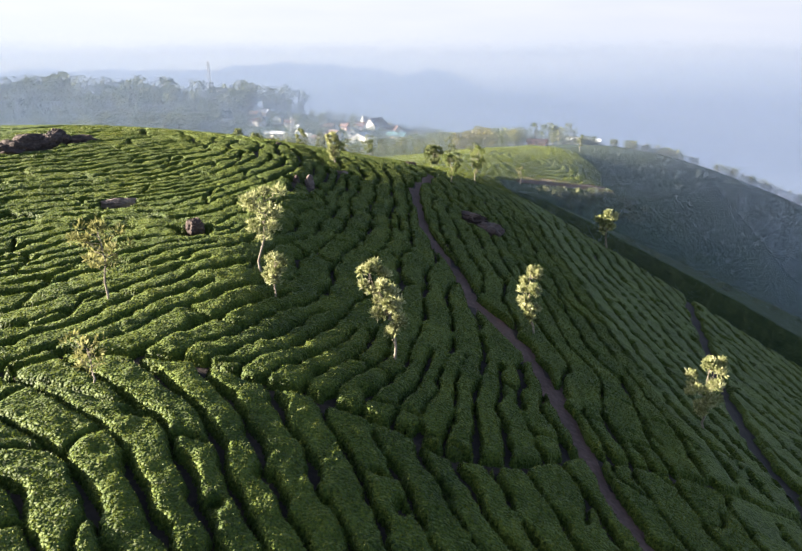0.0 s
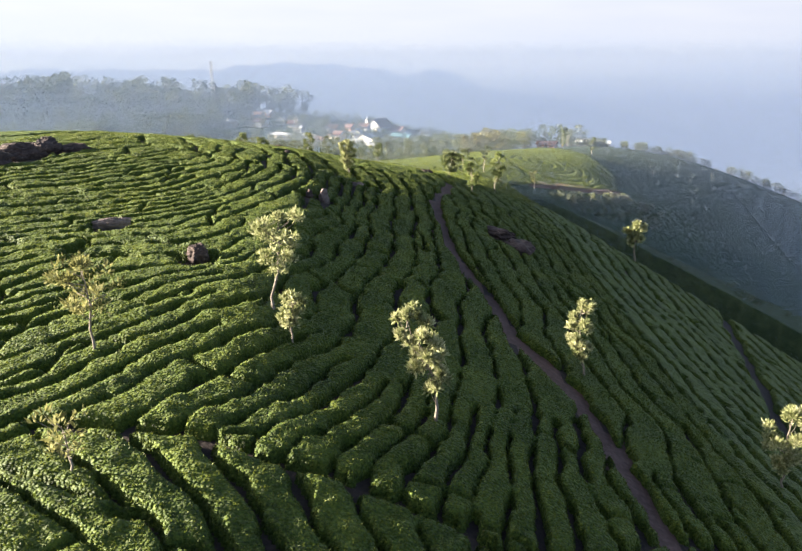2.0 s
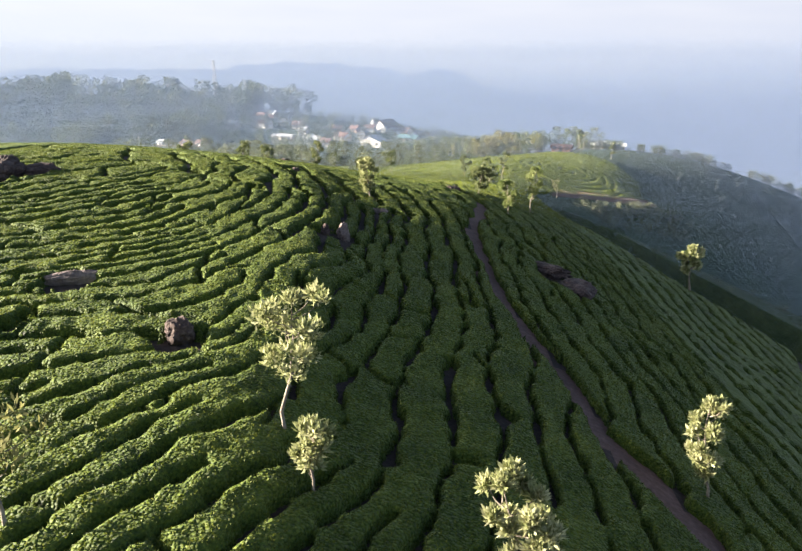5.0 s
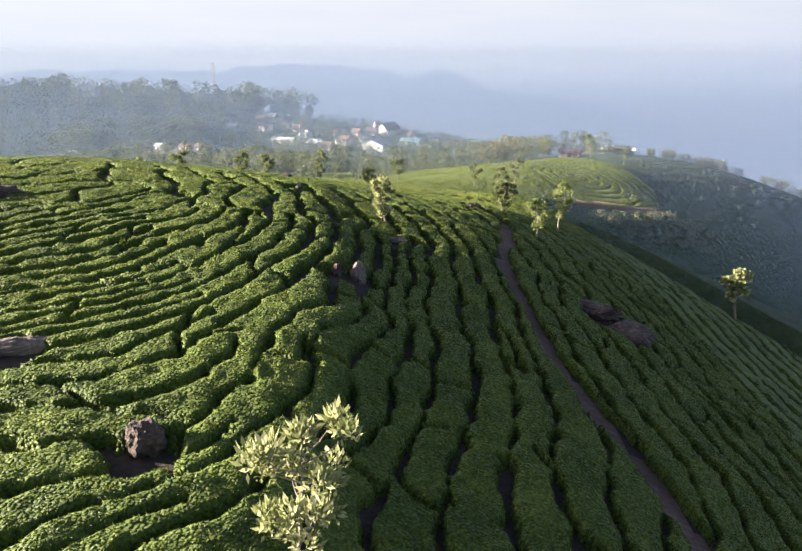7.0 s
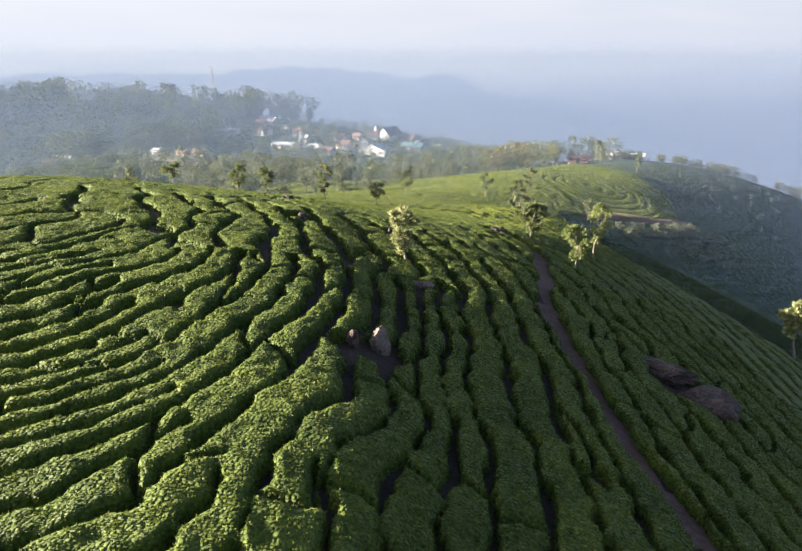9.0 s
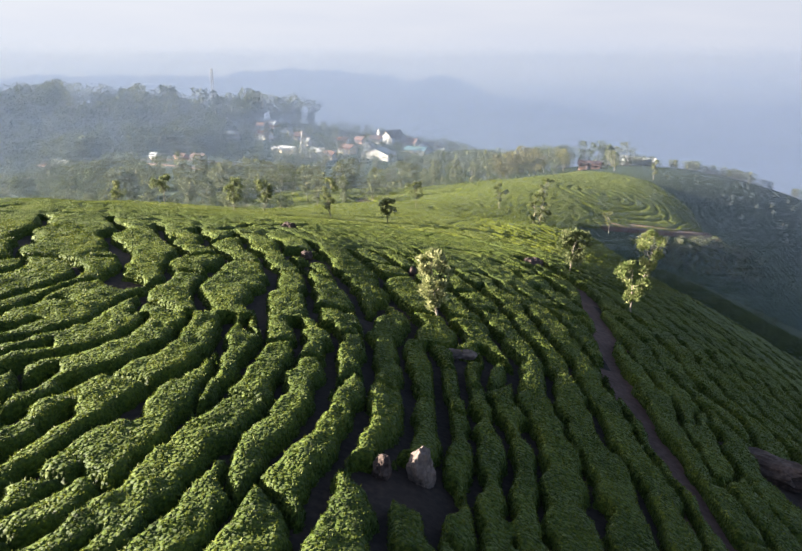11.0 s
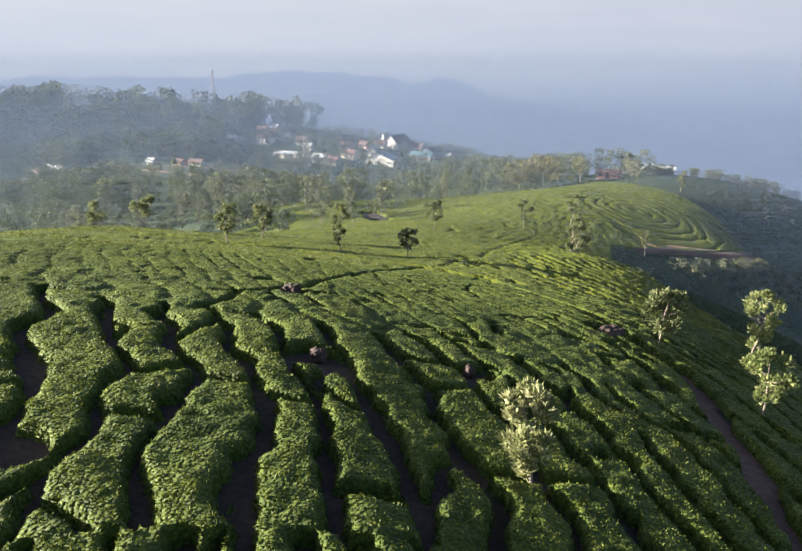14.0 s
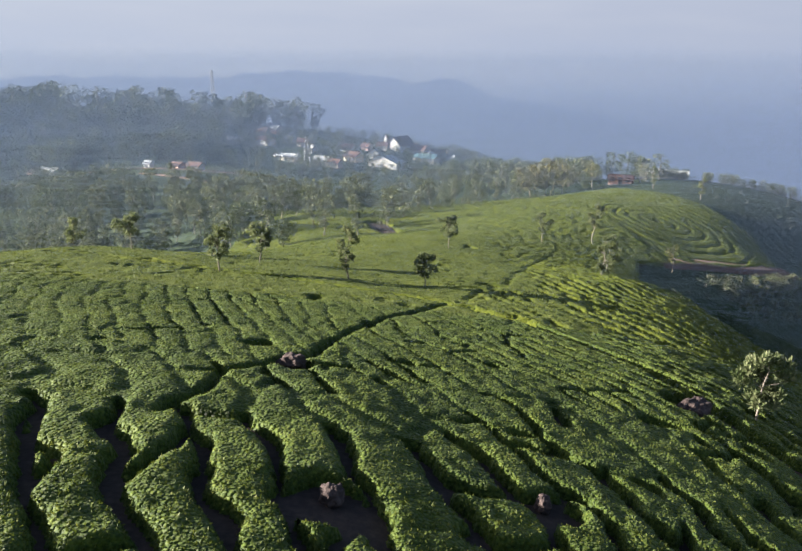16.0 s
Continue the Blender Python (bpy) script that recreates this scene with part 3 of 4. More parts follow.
# young silver oaks between the hedges: x, y, height, crown radius, lean, where the crown begins, leaves
for seed, (x, y, h, r, lean, low, n, words) in enumerate([
        (-0.2, 26.1, 4.5, 0.62, -0.20, 0.34, 1500, "pale sunlit silver oak sapling leaning over tea hedges"),
        (6.8, 34.1, 4.1, 0.50, -0.09, 0.30, 1100, "narrow sunlit silver oak sapling on the shaded tea slope"),
        (-5.3, 28.8, 2.5, 0.42, 0.0, 0.42, 420, "small thin sapling among tea hedges"),
        (-6.4, 31.0, 4.3, 0.85, 0.06, 0.45, 650, "leafy young silver oak among tea hedges"),
        (-11.4, 26.3, 3.6, 0.95, -0.03, 0.50, 330, "thin-crowned brownish young tree among tea hedges"),
        (14.7, 30.9, 4.3, 0.85, -0.10, 0.32, 1300, "bushy sunlit silver oak on the shaded slope"),
        (-9.6, 20.2, 2.1, 0.50, 0.0, 0.45, 60, "nearly bare brown sapling among tea bushes"),
        (-5.5, 59.8, 3.0, 0.55, -0.07, 0.26, 750, "silver oak with pale leaf tufts between tea hedges"),
        (5.1, 69.7, 3.3, 0.75, -0.03, 0.38, 700, "tall silver oak with pale trunk beside the footpath"),
        (7.8, 77.1, 4.4, 0.75, 0.02, 0.36, 700, "silver oak with pale trunk beside the footpath"),
        (3.2, 76.2, 2.9, 0.80, 0.04, 0.34, 900, "green young silver oak near the crest path")]):
    leaf = BROWN_LEAF if seed in (4, 6) else FIELD_LEAF if seed == 10 else YOUNG_LEAF if seed in (8, 9) else OAK_LEAF
    stand(tree("silver_oak", words, tree_shape(50 + seed, h, r, low, n * 3, 0.19, lean, 26, 0.0, 9, 0.007, slim=0.5, upright=0.9, tuft=0.8), leaf, group="young trees among the tea"), x, y, 0)

for seed, (x, y, h, r, low) in enumerate([(-22.1, 98.8, 3.6, 0.75, 0.35), (-20.7, 104.6, 3.4, 0.7, 0.4), (-13.6, 99.0, 4.3, 0.62, 0.3), (-8.3, 98.8, 2.7, 0.75, 0.5), (-31.4, 108.0, 3.2, 0.9, 0.5),
                                          (-5.4, 123.0, 3.7, 0.9, 0.5), (7.0, 139.7, 4.2, 0.8, 0.35), (7.5, 113.5, 4.0, 0.75, 0.12), (14.2, 143.0, 5.6, 0.85, 0.45), (8.6, 116.5, 3.4, 0.8, 0.15),
                                          (47.2, 192.2, 4.5, 0.9, 0.25), (-38.5, 113.0, 3.4, 0.9, 0.4), (43.5, 209.0, 5.0, 0.9, 0.2)]):
    stand(tree("silver_oak", "slender young silver oak standing in the bright tea field", tree_shape(80 + seed, h, r, low, 1800, 0.16, 0.0, 13, 0.0, 6, 0.009), FIELD_LEAF, group="young trees in the tea field"), x, y, 0)

# a bare pale tree at the foot of the terraces, and a yellow-green one in the shade
stand(tree("bare_tree", "bare whitish dead tree below the terraced knoll", tree_shape(95, 3.6, 0.9, 0.3, 160, 0.22, 0.0, 10, 0.0, 10), BROWN_LEAF), 23.0, 138.5)
stand(tree("small_tree", "bright yellow-green small tree on the shaded slope", tree_shape(96, 4.4, 0.95, 0.5, 900, 0.32, 0.0, 12), OAK_LEAF), 22.0, 74.6)
stand(tree("small_tree", "pale flowering small tree on the dark valley slope", tree_shape(97, 5.0, 1.6, 0.45, 600, 0.4, 0.0, 12), OAK_LEAF), 74.0, 141.0)

# taller trees of the valley edge
r = np.random.default_rng(9)
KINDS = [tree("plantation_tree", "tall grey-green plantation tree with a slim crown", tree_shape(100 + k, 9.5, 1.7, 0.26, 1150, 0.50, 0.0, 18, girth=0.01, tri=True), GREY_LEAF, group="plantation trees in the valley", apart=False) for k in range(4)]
KINDS += [tree("round_tree", "round dark green tree on the valley side", tree_shape(110 + k, 7.5, 2.6, 0.30, 1250, 0.50, 0.0, 18, girth=0.011, tri=True), TREE_LEAF, group="plantation trees in the valley", apart=False) for k in range(3)]
MID_WOOD = [(-60, 146), (-46, 152), (-30, 172), (-22, 200), (-14, 226), (-34, 240), (-52, 226), (-70, 218), (-84, 196), (-74, 165)]
spots_used = []
first = set()


def plant(x, y, k, size):
    ob = KINDS[k]
    m = pose(x, y, ground_at(x, y), 0, 0, r.random() * 360) @ Matrix.Scale(size, 4)
    if k not in first:
        first.add(k)
        ob.matrix_basis = m
    else:
        copy_thing(ob, m).scale = (size, size, size)


def scatter(ring, count, gap, kinds, sizes):
    xs, ys = [p[0] for p in ring], [p[1] for p in ring]
    tries = 0
    while count and tries < 6000:
        tries += 1
        x, y = r.uniform(min(xs), max(xs)), r.uniform(min(ys), max(ys))
        if not bool(inside(np.array([x]), np.array([y]), ring)[0]) or any((x - a) ** 2 + (y - b) ** 2 < gap * gap for a, b in spots_used):
            continue
        spots_used.append((x, y))
        plant(x, y, int(r.choice(kinds)), r.uniform(*sizes))
        count -= 1


scatter(MID_WOOD, 150, 2.6, [0, 1, 2, 3, 0, 1, 2, 3, 4, 5], (0.5, 0.82))
scatter([(-14, 226), (-22, 200), (-8, 205), (12, 212), (24, 240), (14, 290), (-20, 300), (-40, 260)], 75, 3.8, [0, 1, 2, 3, 4, 5, 6], (0.5, 0.85))
for x, y, k, s in [(-22.5, 160, 0, 0.7), (-17, 156, 1, 0.62), (-25, 166, 2, 0.75), (-13, 168, 3, 0.66), (-8, 182, 0, 0.62), (-19, 178, 1, 0.7), (-27, 150, 4, 0.6), (-31, 157, 0, 0.8), (-35, 150, 2, 0.7),
                   (-1, 196, 0, 0.55), (4, 203, 1, 0.6), (9, 207, 2, 0.6), (13, 210, 0, 0.65), (-12, 186, 4, 0.5), (0, 212, 2, 0.8), (7, 222, 3, 0.8), (30, 214, 4, 0.5), (35, 222, 2, 0.5)]:
    plant(x, y, k, s)
for x, y, s in [(20, 226, 1.0), (24, 229, 1.1), (27, 224, 0.9)]:
    stand(tree("broad_tree", "broad golden-brown tree beside the tea terraces", tree_shape(int(120 + x), 7.5, 3.4, 0.28, 2600, 0.36, 0.0, 22), GOLD_LEAF), x, y, 0, s)
stand(tree("broad_tree", "pale pinkish bare-topped tree beside a low building", tree_shape(130, 6.0, 2.4, 0.35, 1200, 0.3, 0.0, 14), BROWN_LEAF), 36.5, 234)
stand(tree("umbrella_tree", "slender dark tree with a flat top on the ridge", tree_shape(131, 6.2, 1.1, 0.78, 260, 0.5, 0.0, 8, 0.0, 5), TREE_LEAF), 49.0, 236)

# ---- far woods ----
shapes = [tree_shape(140 + k, 1.0, s, low, n, 0.062, 0.0, 16, 0.0, 4, tri=True) for k, (s, low, n) in enumerate([(0.20, 0.20, 480), (0.26, 0.22, 520), (0.33, 0.26, 560), (0.17, 0.18, 440)])]
stem_v, stem_f = tube([(0, 0, -0.02), (0.01, 0, 0.45), (0, 0.01, 0.9)], [0.018, 0.013, 0.004], 4)
stem_f = np.concatenate([stem_f[:, :3], stem_f[:, [0, 2, 3]]])


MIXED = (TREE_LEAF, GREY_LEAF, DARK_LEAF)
bushes = [tree_shape(150 + k, 1.0, 0.3, 0.12, 110, 0.13, 0.0, 9, 0.0, 4, tri=True) for k in range(4)]


def wood_of(name, label, ring, count, tall, leaf, seed, squat=1.0):
    rr = np.random.default_rng(seed)
    xs, ys = [p[0] for p in ring], [p[1] for p in ring]
    X, Y = rr.uniform(min(xs), max(xs), count * 5), rr.uniform(min(ys), max(ys), count * 5)
    ok = inside(X, Y, ring)
    X, Y = X[ok][:count], Y[ok][:count]
    Z = land(X, Y)
    crowns, trunks, kinds = [], [], []
    for x, y, z in zip(X, Y, Z):
        wood, (cv, cf) = (bushes if tall[1] < 2.5 else shapes)[rr.integers(0, 4)]
        wv, wf = stem_v, stem_f
        h, w = rr.uniform(*tall), rr.random() * 6.283
        m = np.array([[math.cos(w), -math.sin(w), 0], [math.sin(w), math.cos(w), 0], [0, 0, 1]]) * h
        m[:2] *= squat
        crowns.append((cv @ m.T + (x, y, z), cf))
        kinds.append(np.full(len(cf), rr.choice(len(leaf), p=[0.6, 0.25, 0.15])))
        trunks.append((wv @ m.T + (x, y, z), wf))
    (cv, cf), (tv, tf) = join(crowns), join(trunks)
    ob = mesh_object(name, np.concatenate([cv, tv]), np.concatenate([cf, tf + len(cv)]), [*leaf, BARK], np.concatenate([*kinds, np.full(len(tf), len(leaf))]), smooth=False)
    return tagged(ob, label, "woods", kind="stuff")


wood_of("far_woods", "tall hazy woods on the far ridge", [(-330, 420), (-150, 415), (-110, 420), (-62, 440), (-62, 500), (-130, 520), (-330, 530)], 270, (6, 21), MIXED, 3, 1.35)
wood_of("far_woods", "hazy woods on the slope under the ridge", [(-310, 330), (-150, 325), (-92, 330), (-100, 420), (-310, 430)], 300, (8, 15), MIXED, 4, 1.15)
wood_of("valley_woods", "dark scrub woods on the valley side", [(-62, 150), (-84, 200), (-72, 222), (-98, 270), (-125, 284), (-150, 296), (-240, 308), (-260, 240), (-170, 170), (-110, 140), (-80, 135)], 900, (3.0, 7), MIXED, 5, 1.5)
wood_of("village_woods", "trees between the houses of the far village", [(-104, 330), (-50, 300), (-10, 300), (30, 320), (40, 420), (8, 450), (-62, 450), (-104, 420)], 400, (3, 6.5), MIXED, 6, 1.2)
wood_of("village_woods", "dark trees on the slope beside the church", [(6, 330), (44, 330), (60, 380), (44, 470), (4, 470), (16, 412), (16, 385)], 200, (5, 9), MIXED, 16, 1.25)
wood_of("ridge_woods", "trees along the ridge behind the tea terraces", [(24, 240), (60, 236), (34, 330), (14, 345), (-6, 300)], 120, (5, 9), MIXED, 7, 1.15)
wood_of("ridge_scrub", "shrubs on the dark slope of the ridge", [(58, 250), (100, 245), (150, 220), (150, 130), (80, 110), (56, 140), (48, 200)], 160, (0.4, 1.3), (BUSH_LEAF, BUSH_LEAF, TREE_LEAF), 8, 2.0)
wood_of("ridge_scrub", "shrubs along the skyline of the ridge", [(56, 248), (100, 248), (130, 225), (128, 240), (96, 268), (56, 268)], 150, (1.2, 3.6), MIXED, 10, 1.7)
wood_of("hollow_scrub", "low bushes in the shaded hollow", [(12, 100), (20, 96), (56, 80), (70, 100), (48, 150), (26, 140), (14, 126)], 260, (0.3, 0.9), (BUSH_LEAF, BUSH_LEAF, TREE_LEAF), 11, 2.2)
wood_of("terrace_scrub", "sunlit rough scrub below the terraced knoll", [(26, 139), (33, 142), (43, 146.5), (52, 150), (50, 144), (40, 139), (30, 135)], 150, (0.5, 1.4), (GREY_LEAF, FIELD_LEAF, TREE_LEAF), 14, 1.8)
wood_of("hedgerow", "rough hedgerow of bushes at the field edge", [(-14, 168), (-4, 182), (10, 196), (22, 206), (22, 210), (8, 203), (-8, 188), (-18, 172)], 70, (1.0, 2.2), MIXED, 12, 1.7)


# ---- rocks ----
def rock(x, y, size, stretch=(1, 1, 0.8), yaw=0.0, seed=0, mat=ROCK, label="weathered brown boulder among the tea bushes", sink=0.25):
    bm = bmesh.new()
    bmesh.ops.create_icosphere(bm, subdivisions=4, radius=1.0)
    shift = Vector((seed * 3.7, seed * 1.9, 0))
    for v in bm.verts:
        n = v.co.copy()
        d = 1 + 0.30 * noise.noise(n * 1.3 + shift) + 0.16 * noise.noise(n * 3.1 + shift) + 0.06 * noise.noise(n * 8 + shift)
        q = noise.cell(n * 1.8 + shift)
        v.co = n * (d + 0.10 * q)
        v.co = Vector((v.co.x * stretch[0], v.co.y * stretch[1], v.co.z * stretch[2])) * size
    me = bpy.data.meshes.new("boulder")
    bm.to_mesh(me)
    bm.free()
    me.materials.append(mat)
    ob = new("boulder", me)
    ob.matrix_basis = pose(x, y, ground_at(x, y) + size * stretch[2] * (1 - 2 * sink) * 0.9, 0, 0, yaw)
    return tagged(ob, label, "rock")


for i, (x, y, s, st, yaw, mat, words, sink) in enumerate([
        (-6.2, 49.0, 0.45, (0.66, 0.55, 1.2), 20, PALE_ROCK, "upright pinkish boulder between tea hedges", 0.2),
        (-7.1, 48.7, 0.34, (0.7, 0.6, 1.0), 70, ROCK, "small grey boulder between tea hedges", 0.2),
        (-10.4, 35.5, 0.45, (0.95, 0.85, 1.15), 10, ROCK, "brown angular boulder among tea bushes", 0.15),
        (6.6, 53.4, 1.2, (1.1, 1.0, 0.6), 35, ROCK, "large dark rock outcrop on the shaded slope", 0.42),
        (5.0, 55.4, 1.0, (1.7, 0.6, 0.5), 150, ROCK, "long flat rock ledge on the shaded slope", 0.42),
        (-27.2, 50.4, 1.0, (1.2, 1.0, 0.75), 0, ROCK, "dark boulder of a rock pile on the hilltop", 0.25),
        (-27.0, 53.4, 1.0, (1.5, 0.9, 0.7), 40, ROCK, "grey boulder of a rock pile on the hilltop", 0.25),
        (-25.8, 54.6, 0.9, (1.3, 0.9, 0.9), 80, ROCK, "dark boulder of a rock pile on the hilltop", 0.25),
        (-24.4, 55.4, 0.75, (1.5, 0.8, 0.7), 10, ROCK, "dark low boulder of a rock pile on the hilltop", 0.25),
        (0.9, 76.2, 0.5, (1.3, 0.9, 0.8), 30, ROCK, "grey boulder beside the crest path", 0.2),
        (-6.3, 66.9, 0.24, (0.9, 0.8, 1.0), 50, ROCK, "small brown boulder among tea bushes", 0.15),
        (-11.0, 65.4, 0.28, (1.0, 0.9, 0.9), 90, ROCK, "round brown boulder among tea bushes", 0.15),
        (-13.2, 73.7, 0.4, (1.2, 0.9, 0.8), 0, ROCK, "small grey stone in a gap of the tea", 0.15),
        (-4.9, 57.2, 0.5, (1.5, 0.4, 0.4), 0, PALE_ROCK, "pale flat stone slab among tea hedges", 0.2),
        (-15.9, 40.4, 0.7, (1.5, 0.35, 0.5), 15, PALE_ROCK, "pale curved stone slab among tea bushes", 0.2)]):
    rock(x, y, s, st, yaw, i, mat, words, sink)

# ---- village ----
WHITEWASH = surface("whitewash", [(0.46, 0.44, 0.42), (0.60, 0.58, 0.56), (0.70, 0.69, 0.67)], 0.4, 3.0, 0.85, 0.2, 6.0, 0.02)
CREAM = surface("cream_plaster", [(0.50, 0.44, 0.36), (0.62, 0.56, 0.47)], 0.4, 3.0, 0.85, 0.2, 6.0, 0.02)
PINK_WALL = surface("pink_plaster", [(0.36, 0.22, 0.18), (0.46, 0.29, 0.24)], 0.4, 3.0, 0.85, 0.2, 6.0, 0.02)
TILE_RED = surface("red_tiles", [(0.11, 0.065, 0.055), (0.17, 0.105, 0.09)], 0.5, 5.0, 0.8, 0.5, 9.0, 0.04)
TIN = surface("grey_tin", [(0.34, 0.35, 0.37), (0.52, 0.53, 0.55)], 0.5, 5.0, 0.5, 0.3, 9.0, 0.03, gloss=0.5)
BLUE_TIN = surface("blue_green_tin", [(0.10, 0.19, 0.22), (0.16, 0.27, 0.30)], 0.5, 5.0, 0.5, 0.3, 9.0, 0.03, gloss=0.5)
DARK_GLASS = surface("dark_window", [(0.02, 0.025, 0.03), (0.04, 0.05, 0.06)], 1.0, 5.0, 0.2, 0.0, gloss=0.6)
STEEL = surface("galvanised_steel", [(0.16, 0.16, 0.17), (0.26, 0.26, 0.27)], 1.0, 6.0, 0.5, 0.0, gloss=0.5)
RED_EARTH = surface("red_earth", [(0.08, 0.045, 0.035), (0.135, 0.085, 0.066), (0.20, 0.14, 0.11)], 0.12, 1.2, 0.95, 0.5, 1.5, 0.2)


def box_shape(bm, x0, x1, y0, y1, z0, z1):
    vs = [bm.verts.new(c) for c in ((x0, y0, z0), (x1, y0, z0), (x1, y1, z0), (x0, y1, z0), (x0, y0, z1), (x1, y0, z1), (x1, y1, z1), (x0, y1, z1))]
    for f in ((3, 2, 1, 0), (4, 5, 6, 7), (0, 1, 5, 4), (1, 2, 6, 5), (2, 3, 7, 6), (3, 0, 4, 7)):
        bm.faces.new([vs[i] for i in f])


def part(name, bm, material, parent, label=""):
    bmesh.ops.recalc_face_normals(bm, faces=bm.faces)
    me = bpy.data.meshes.new(name)
    bm.to_mesh(me)
    bm.free()
    me.materials.append(material)
    ob = new(name, me)
    ob.parent = parent
    if label:
        tagged(ob, label)
    return ob


def boxed(name, dims, material, parent, label=""):
    bm = bmesh.new()
    box_shape(bm, *dims)
    return part(name, bm, material, parent, label)


def house(name, label, x, y, w, d, h, rise, yaw, wall_mat, roof_mat, category="house", across=True, panes=3):
    """A gabled house: ridge along its width (across) or along its depth."""
    base = new(name)
    base.matrix_basis = pose(x, y, ground_at(x, y) - 0.4, 0, 0, yaw)
    tagged(base, label, category, "houses of the far village")
    hw, hd = w / 2, d / 2
    bm = bmesh.new()
    box_shape(bm, -hw, hw, -hd, hd, -1.5, h)
    # gable ends
    if across:
        for s in (-hw, hw):
            t = 0.1 if s < 0 else -0.1
            a = [bm.verts.new(c) for c in ((s, -hd, h), (s, hd, h), (s, 0, h + rise))]
            b = [bm.verts.new((v.co.x + t, v.co.y, v.co.z)) for v in a]
            bm.faces.new(a), bm.faces.new(b)
            for i in range(3):
                bm.faces.new((a[i], a[(i + 1) % 3], b[(i + 1) % 3], b[i]))
    else:
        for s in (-hd, hd):
            t = 0.1 if s < 0 else -0.1
            a = [bm.verts.new(c) for c in ((-hw, s, h), (hw, s, h), (0, s, h + rise))]
            b = [bm.verts.new((v.co.x, v.co.y + t, v.co.z)) for v in a]
            bm.faces.new(a), bm.faces.new(b)
            for i in range(3):
                bm.faces.new((a[i], a[(i + 1) % 3], b[(i + 1) % 3], b[i]))
    part("wall", bm, wall_mat, base)
    # roof of two sloping slabs with eaves
    bm = bmesh.new()
    o, th = 0.45, 0.14
    prof = [(-1 - o / (hd if across else hw), -o * rise / (hd if across else hw)), (0, rise), (1 + o / (hd if across else hw), -o * rise / (hd if across else hw))]
    ends = (-hw - o, hw + o) if across else (-hd - o, hd + o)
    rows_v = []
    for e in ends:
        ring = []
        for lift in (0.02, th):
            for k, zz in prof:
                c = (e, k * hd, h + zz + lift) if across else (k * hw, e, h + zz + lift)
                ring.append(bm.verts.new(c))
        rows_v.append(ring)
    a, b = rows_v
    for i, j in ((0, 1), (1, 2), (5, 4), (4, 3), (3, 0), (2, 5)):
        bm.faces.new((a[i], a[j], b[j], b[i]))
    for ring in rows_v:
        bm.faces.new((ring[0], ring[1], ring[4], ring[3]))
        bm.faces.new((ring[1], ring[2], ring[5], ring[4]))
    part("roof", bm, roof_mat, base)
    for i in range(panes):
        cx = -hw + w * (i + 0.5) / panes
        if i == panes // 2:
            boxed("door", (cx - 0.5, cx + 0.5, -hd - 0.05, -hd + 0.02, 0.3, 2.3), DARK_GLASS, base, "dark doorway")
        else:
            pane = boxed("window", (cx - 0.55, cx + 0.55, -hd - 0.04, -hd + 0.02, 1.2, 2.3), DARK_GLASS, base, "dark window")
            boxed("window_sill", (cx - 0.65, cx + 0.65, -hd - 0.12, -hd - 0.042, 1.1, 1.2), wall_mat, pane)
    return base


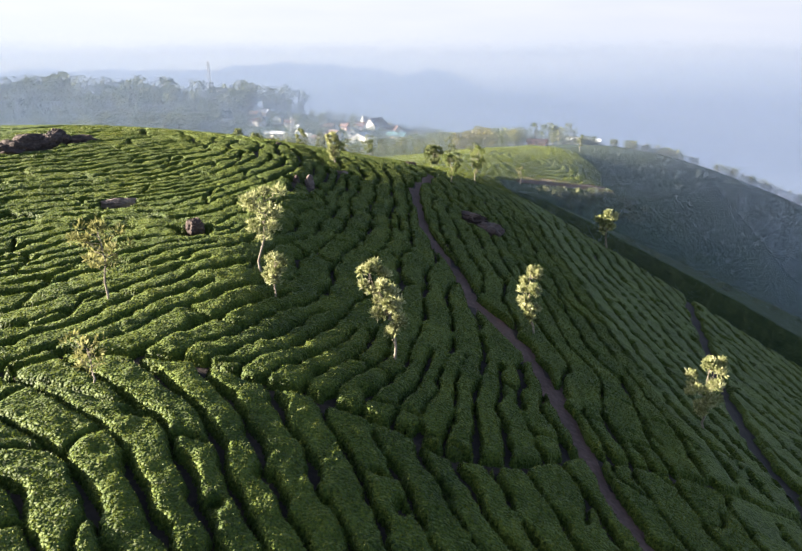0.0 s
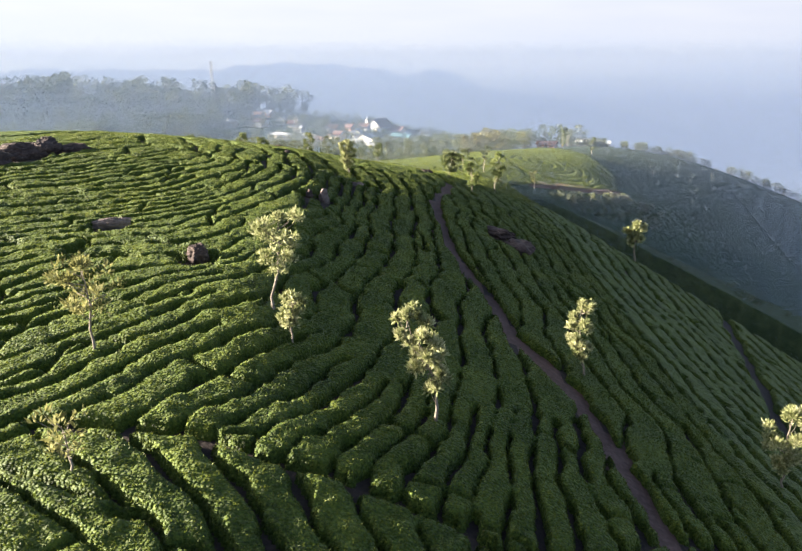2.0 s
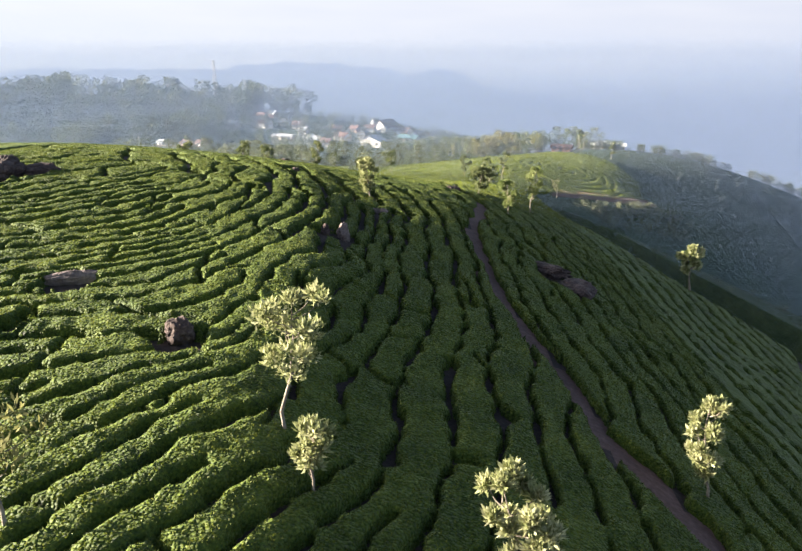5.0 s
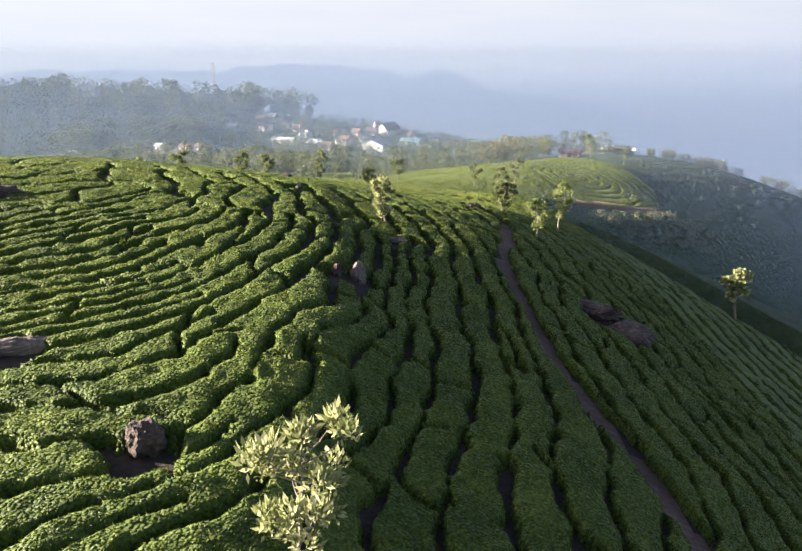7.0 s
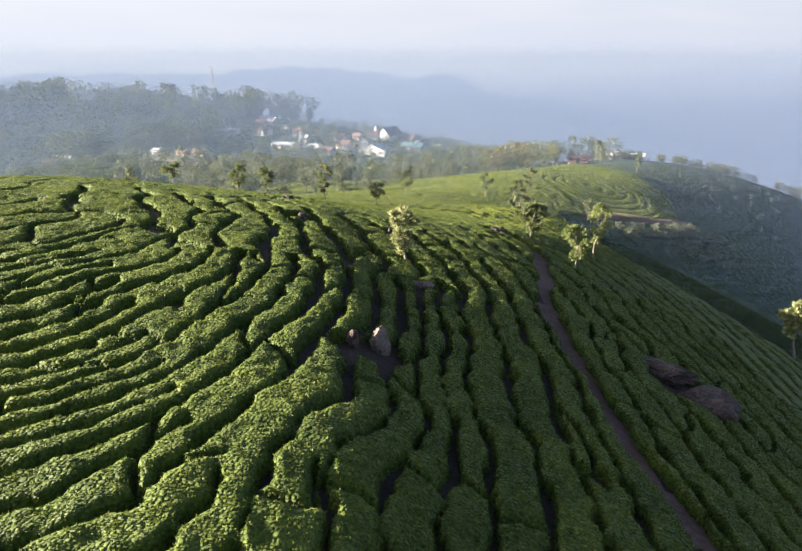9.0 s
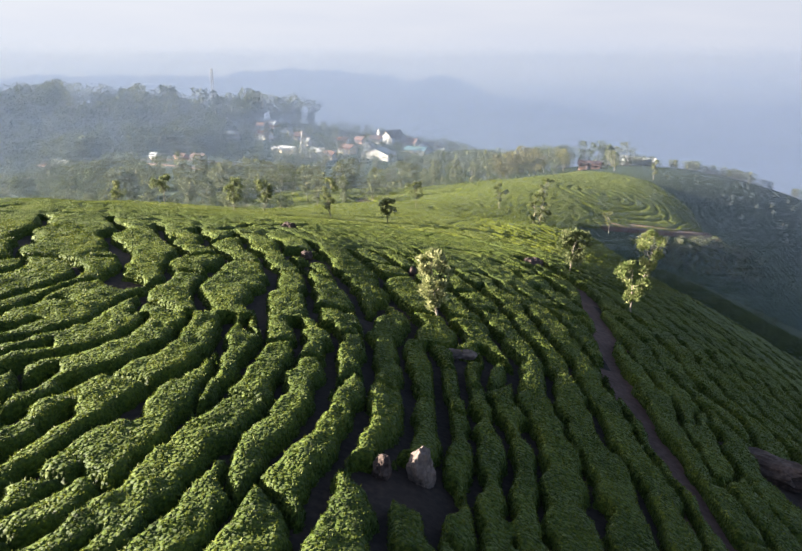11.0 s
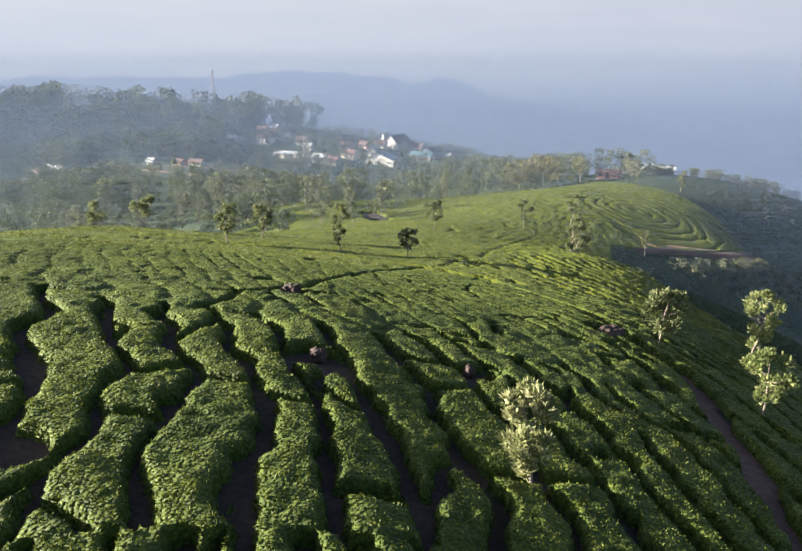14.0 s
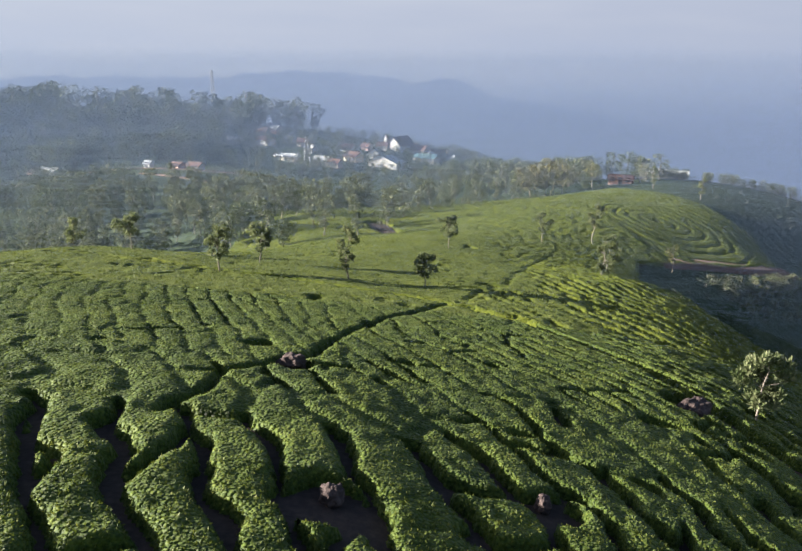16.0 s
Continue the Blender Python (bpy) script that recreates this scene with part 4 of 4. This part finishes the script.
for x, y, w, d, h, rise, yaw, wall_mat, roof_mat, words, across in [
        (-19, 348, 15.5, 9, 3.0, 2.4, 2, WHITEWASH, TIN, "long white hall with a low gable over the trees", False),
        (-76, 390, 8.5, 6, 3.2, 1.4, -6, WHITEWASH, TILE_RED, "white cottage with dark windows on the ridge", True),
        (-66, 396, 5.5, 5, 3.0, 1.6, 12, WHITEWASH, TIN, "small white house on the ridge", False),
        (-45, 345, 6.5, 5, 3.2, 1.2, 8, WHITEWASH, TIN, "small white house under the trees", True),
        (-39, 341, 6.0, 5, 2.8, 1.2, -4, CREAM, TILE_RED, "cream house with a red roof under the trees", True),
        (-60, 352, 13, 4, 2.6, 0.9, 3, CREAM, TIN, "long pale row house on the slope", True),
        (-33, 356, 8, 6, 3.0, 1.5, -10, CREAM, TILE_RED, "cream house with a red tiled roof", True),
        (-24, 366, 5, 5, 3.2, 1.4, 6, WHITEWASH, TIN, "small white house with a tin roof", False),
        (-5, 399, 10, 7, 3.4, 2.0, -5, CREAM, TILE_RED, "red-roofed house beside the church", True),
        (4, 402, 7, 6, 3.4, 1.6, 10, WHITEWASH, TILE_RED, "white house with a red roof near the church", True),
        (10, 396, 6, 5, 3.2, 1.3, -8, WHITEWASH, TIN, "white house with a tin roof on the slope", True),
        (-2, 380, 12, 7, 2.6, 1.4, 0, CREAM, BLUE_TIN, "low hall with a blue-green tin roof", True),
        (-93, 396, 6, 5, 3.0, 1.2, 4, WHITEWASH, TIN, "small white house at the wood's edge", True),
        (-79, 428, 9, 6, 3.0, 1.5, -8, PINK_WALL, TIN, "pinkish house high among the trees", True),
        (-83, 420, 6, 5, 3.0, 1.4, 8, WHITEWASH, TILE_RED, "small white house high among the trees", True),
        (-148, 330, 9, 5, 2.8, 1.2, 5, WHITEWASH, TIN, "white house beside the valley road", True),
        (-157, 335, 5, 5, 2.8, 1.2, -6, CREAM, TILE_RED, "small cream house beside the valley road", True),
        (-84, 304, 6, 4, 2.2, 0.9, 4, WHITEWASH, TILE_RED, "red-roofed white house on the valley road", True),
        (-91, 306, 5, 4, 2.0, 0.8, -3, PINK_WALL, TILE_RED, "red-roofed house on the valley road", True),
        (-103, 311, 3, 3, 2.0, 0.8, 5, WHITEWASH, TIN, "small white hut on the valley road", True),
        (44, 235, 6.8, 4, 2.0, 0.8, 3, PINK_WALL, TILE_RED, "low terracotta building on the ridge top", True),
        (62, 262, 5, 4, 2.4, 0.9, 0, WHITEWASH, TIN, "small white hut on the skyline", True),
        (70, 268, 7, 4, 2.4, 0.8, 10, CREAM, TIN, "pale hut on the skyline", True),
        (12, 300, 5, 4, 2.6, 1.0, 0, WHITEWASH, TIN, "small white hut behind golden trees", True),
        (-22, 393, 6, 5, 2.8, 1.4, 12, WHITEWASH, TILE_RED, "small white house with a red roof below the church", True),
        (-8, 410, 7, 5, 3.0, 1.5, -14, CREAM, TILE_RED, "cream house with a red roof behind the church", True),
        (0, 391, 5, 5, 2.8, 1.3, 20, WHITEWASH, TIN, "small white house beside the church lane", False),
        (7, 410, 6, 5, 3.0, 1.4, 4, PINK_WALL, TILE_RED, "pinkish house on the village slope", True),
        (-29, 384, 5, 4, 2.6, 1.2, -8, PINK_WALL, TILE_RED, "small pinkish house among village trees", True),
        (-37, 377, 6, 4, 2.6, 1.2, 10, WHITEWASH, TILE_RED, "low white house among village trees", True),
        (-53, 371, 5, 4, 2.6, 1.1, -4, WHITEWASH, TIN, "white hut with a tin roof among trees", True),
        (-58, 386, 6, 5, 2.8, 1.3, 14, CREAM, TILE_RED, "cream house under tall trees", True)]:
    house("house", words, x, y, 0.84 * w, 0.84 * d, 0.92 * h, rise, yaw - 28, wall_mat, roof_mat, across=across)

# church: white gabled front with a steeple
church = house("church", "white church with a gabled front and a pointed steeple", -14, 402, 8, 11, 3.4, 3.6, -36, WHITEWASH, TILE_RED, "church", False, 3)
bm = bmesh.new()
box_shape(bm, -5.0, -3.5, -6.6, -5.1, -1.5, 5.4)
part("tower", bm, WHITEWASH, church)
bm = bmesh.new()
bmesh.ops.create_cone(bm, cap_ends=True, segments=4, radius1=1.1, radius2=0.05, depth=2.8, matrix=Matrix.Translation((-4.25, -5.85, 6.8)) @ pose(0, 0, 0, 0, 0, 45))
part("spire", bm, WHITEWASH, church)


def lattice_mast(label, x, y, height, foot, head, rings, arms=()):
    base = new("lattice_mast")
    base.matrix_basis = pose(x, y, ground_at(x, y), 0, 0, 20)
    tagged(base, label, "mast")
    wide = lambda s: foot + (head - foot) * min(1, s * 1.05)
    for sx, sy in ((-1, -1), (1, -1), (1, 1), (-1, 1)):
        zs = np.linspace(0, 1, 7)
        mesh_object("leg", *tube([(sx * wide(s) / 2, sy * wide(s) / 2, s * height) for s in zs], [0.10] * 7, 4), [STEEL], parent=base)
    for i in range(rings):
        a, b = i / rings, (i + 1) / rings
        wa, wb = wide(a) / 2, wide(b) / 2
        for p, q in (((-wa, -wa), (wb, -wb)), ((wa, -wa), (-wb, -wb)), ((wa, -wa), (wb, wb)), ((-wa, wa), (-wb, -wb)), ((wa, wa), (-wb, wb))):
            mesh_object("brace", *tube([(*p, a * height), (*q, b * height)], [0.055, 0.055], 4), [STEEL], parent=base)
    for s, reach in arms:
        mesh_object("arm", *tube([(-reach, 0, s * height), (reach, 0, s * height)], [0.12, 0.12], 4), [STEEL], parent=base)
    return base


lattice_mast("tall grey lattice telecom mast above the woods", -116.5, 455, 30.0, 2.4, 0.9, 16, ((0.82, 0.9), (0.9, 1.1), (0.97, 0.8)))
lattice_mast("pale lattice pylon standing among the village trees", -49.3, 333, 12.8, 3.0, 0.7, 9, ((0.94, 0.8),))


def ribbon(name, label, line, width, material, lift=0.12):
    pts = []
    for (ax, ay), (bx, by) in zip(line[:-1], line[1:]):
        n = max(2, int(math.hypot(bx - ax, by - ay) / 3))
        pts += [(ax + (bx - ax) * i / n, ay + (by - ay) * i / n) for i in range(n)]
    pts.append(line[-1])
    pts = np.array(pts)
    way = np.gradient(pts, axis=0)
    way /= np.linalg.norm(way, axis=1, keepdims=True)
    side = np.stack([-way[:, 1], way[:, 0]], 1)
    cols = []
    for k in (-0.62, -0.5, 0, 0.5, 0.62):
        q = pts + side * width * k
        level = land(pts[:, 0], pts[:, 1])
        z = np.maximum(level, land(q[:, 0], q[:, 1])) + lift if abs(k) < 0.6 else land(q[:, 0], q[:, 1]) - 0.6
        cols.append(np.stack([q[:, 0], q[:, 1], z], 1))
    V = np.stack(cols, 1).reshape(-1, 3)
    i = np.arange(len(pts) * 5).reshape(len(pts), 5)
    F = np.stack([i[:-1, :-1], i[1:, :-1], i[1:, 1:], i[:-1, 1:]], -1).reshape(-1, 4)
    return tagged(mesh_object(name, V, F, [material]), label, "road", kind="structure")


ribbon("road_valley", "reddish dirt road along the valley side", [(-230, 320), (-153, 312), (-123, 296), (-103, 304), (-84, 299), (-64, 297)], 2.8, RED_EARTH)
ribbon("road_bend", "pale dirt road with a red cutting above the trees", [(-96, 284), (-88, 277), (-69, 263), (-52, 244)], 2.2, RED_EARTH, 0.2)
ribbon("road_terrace", "red earth cutting under the tea terraces", [(22, 141), (29, 144), (37, 146.5), (43.5, 149.5)], 2.6, RED_EARTH, 0.3)

# ---- distance haze, stood in for by added hair-thin strips, so sparse that only their sum shows ----
# bluish haze tone put into the strips' colour
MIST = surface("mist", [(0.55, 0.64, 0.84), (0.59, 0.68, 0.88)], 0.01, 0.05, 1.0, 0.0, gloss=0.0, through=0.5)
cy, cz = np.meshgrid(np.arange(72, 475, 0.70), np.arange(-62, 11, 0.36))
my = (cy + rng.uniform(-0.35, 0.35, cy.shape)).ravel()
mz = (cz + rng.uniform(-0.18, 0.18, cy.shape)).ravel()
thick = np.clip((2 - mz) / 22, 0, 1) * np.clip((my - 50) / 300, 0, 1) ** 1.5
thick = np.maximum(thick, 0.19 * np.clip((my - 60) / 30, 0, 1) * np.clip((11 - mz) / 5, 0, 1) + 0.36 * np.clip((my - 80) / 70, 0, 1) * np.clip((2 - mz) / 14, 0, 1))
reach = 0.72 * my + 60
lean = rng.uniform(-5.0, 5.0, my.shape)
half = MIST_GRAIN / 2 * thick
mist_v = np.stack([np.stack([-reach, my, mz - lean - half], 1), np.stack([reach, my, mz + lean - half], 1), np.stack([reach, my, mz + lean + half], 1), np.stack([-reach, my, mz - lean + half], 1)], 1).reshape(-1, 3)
tagged(mesh_object("mist", mist_v, np.arange(len(mist_v)).reshape(-1, 4), [MIST], smooth=False), "hair-thin bluish strips standing in for haze over valley and far ridges", "mist", kind="stuff")
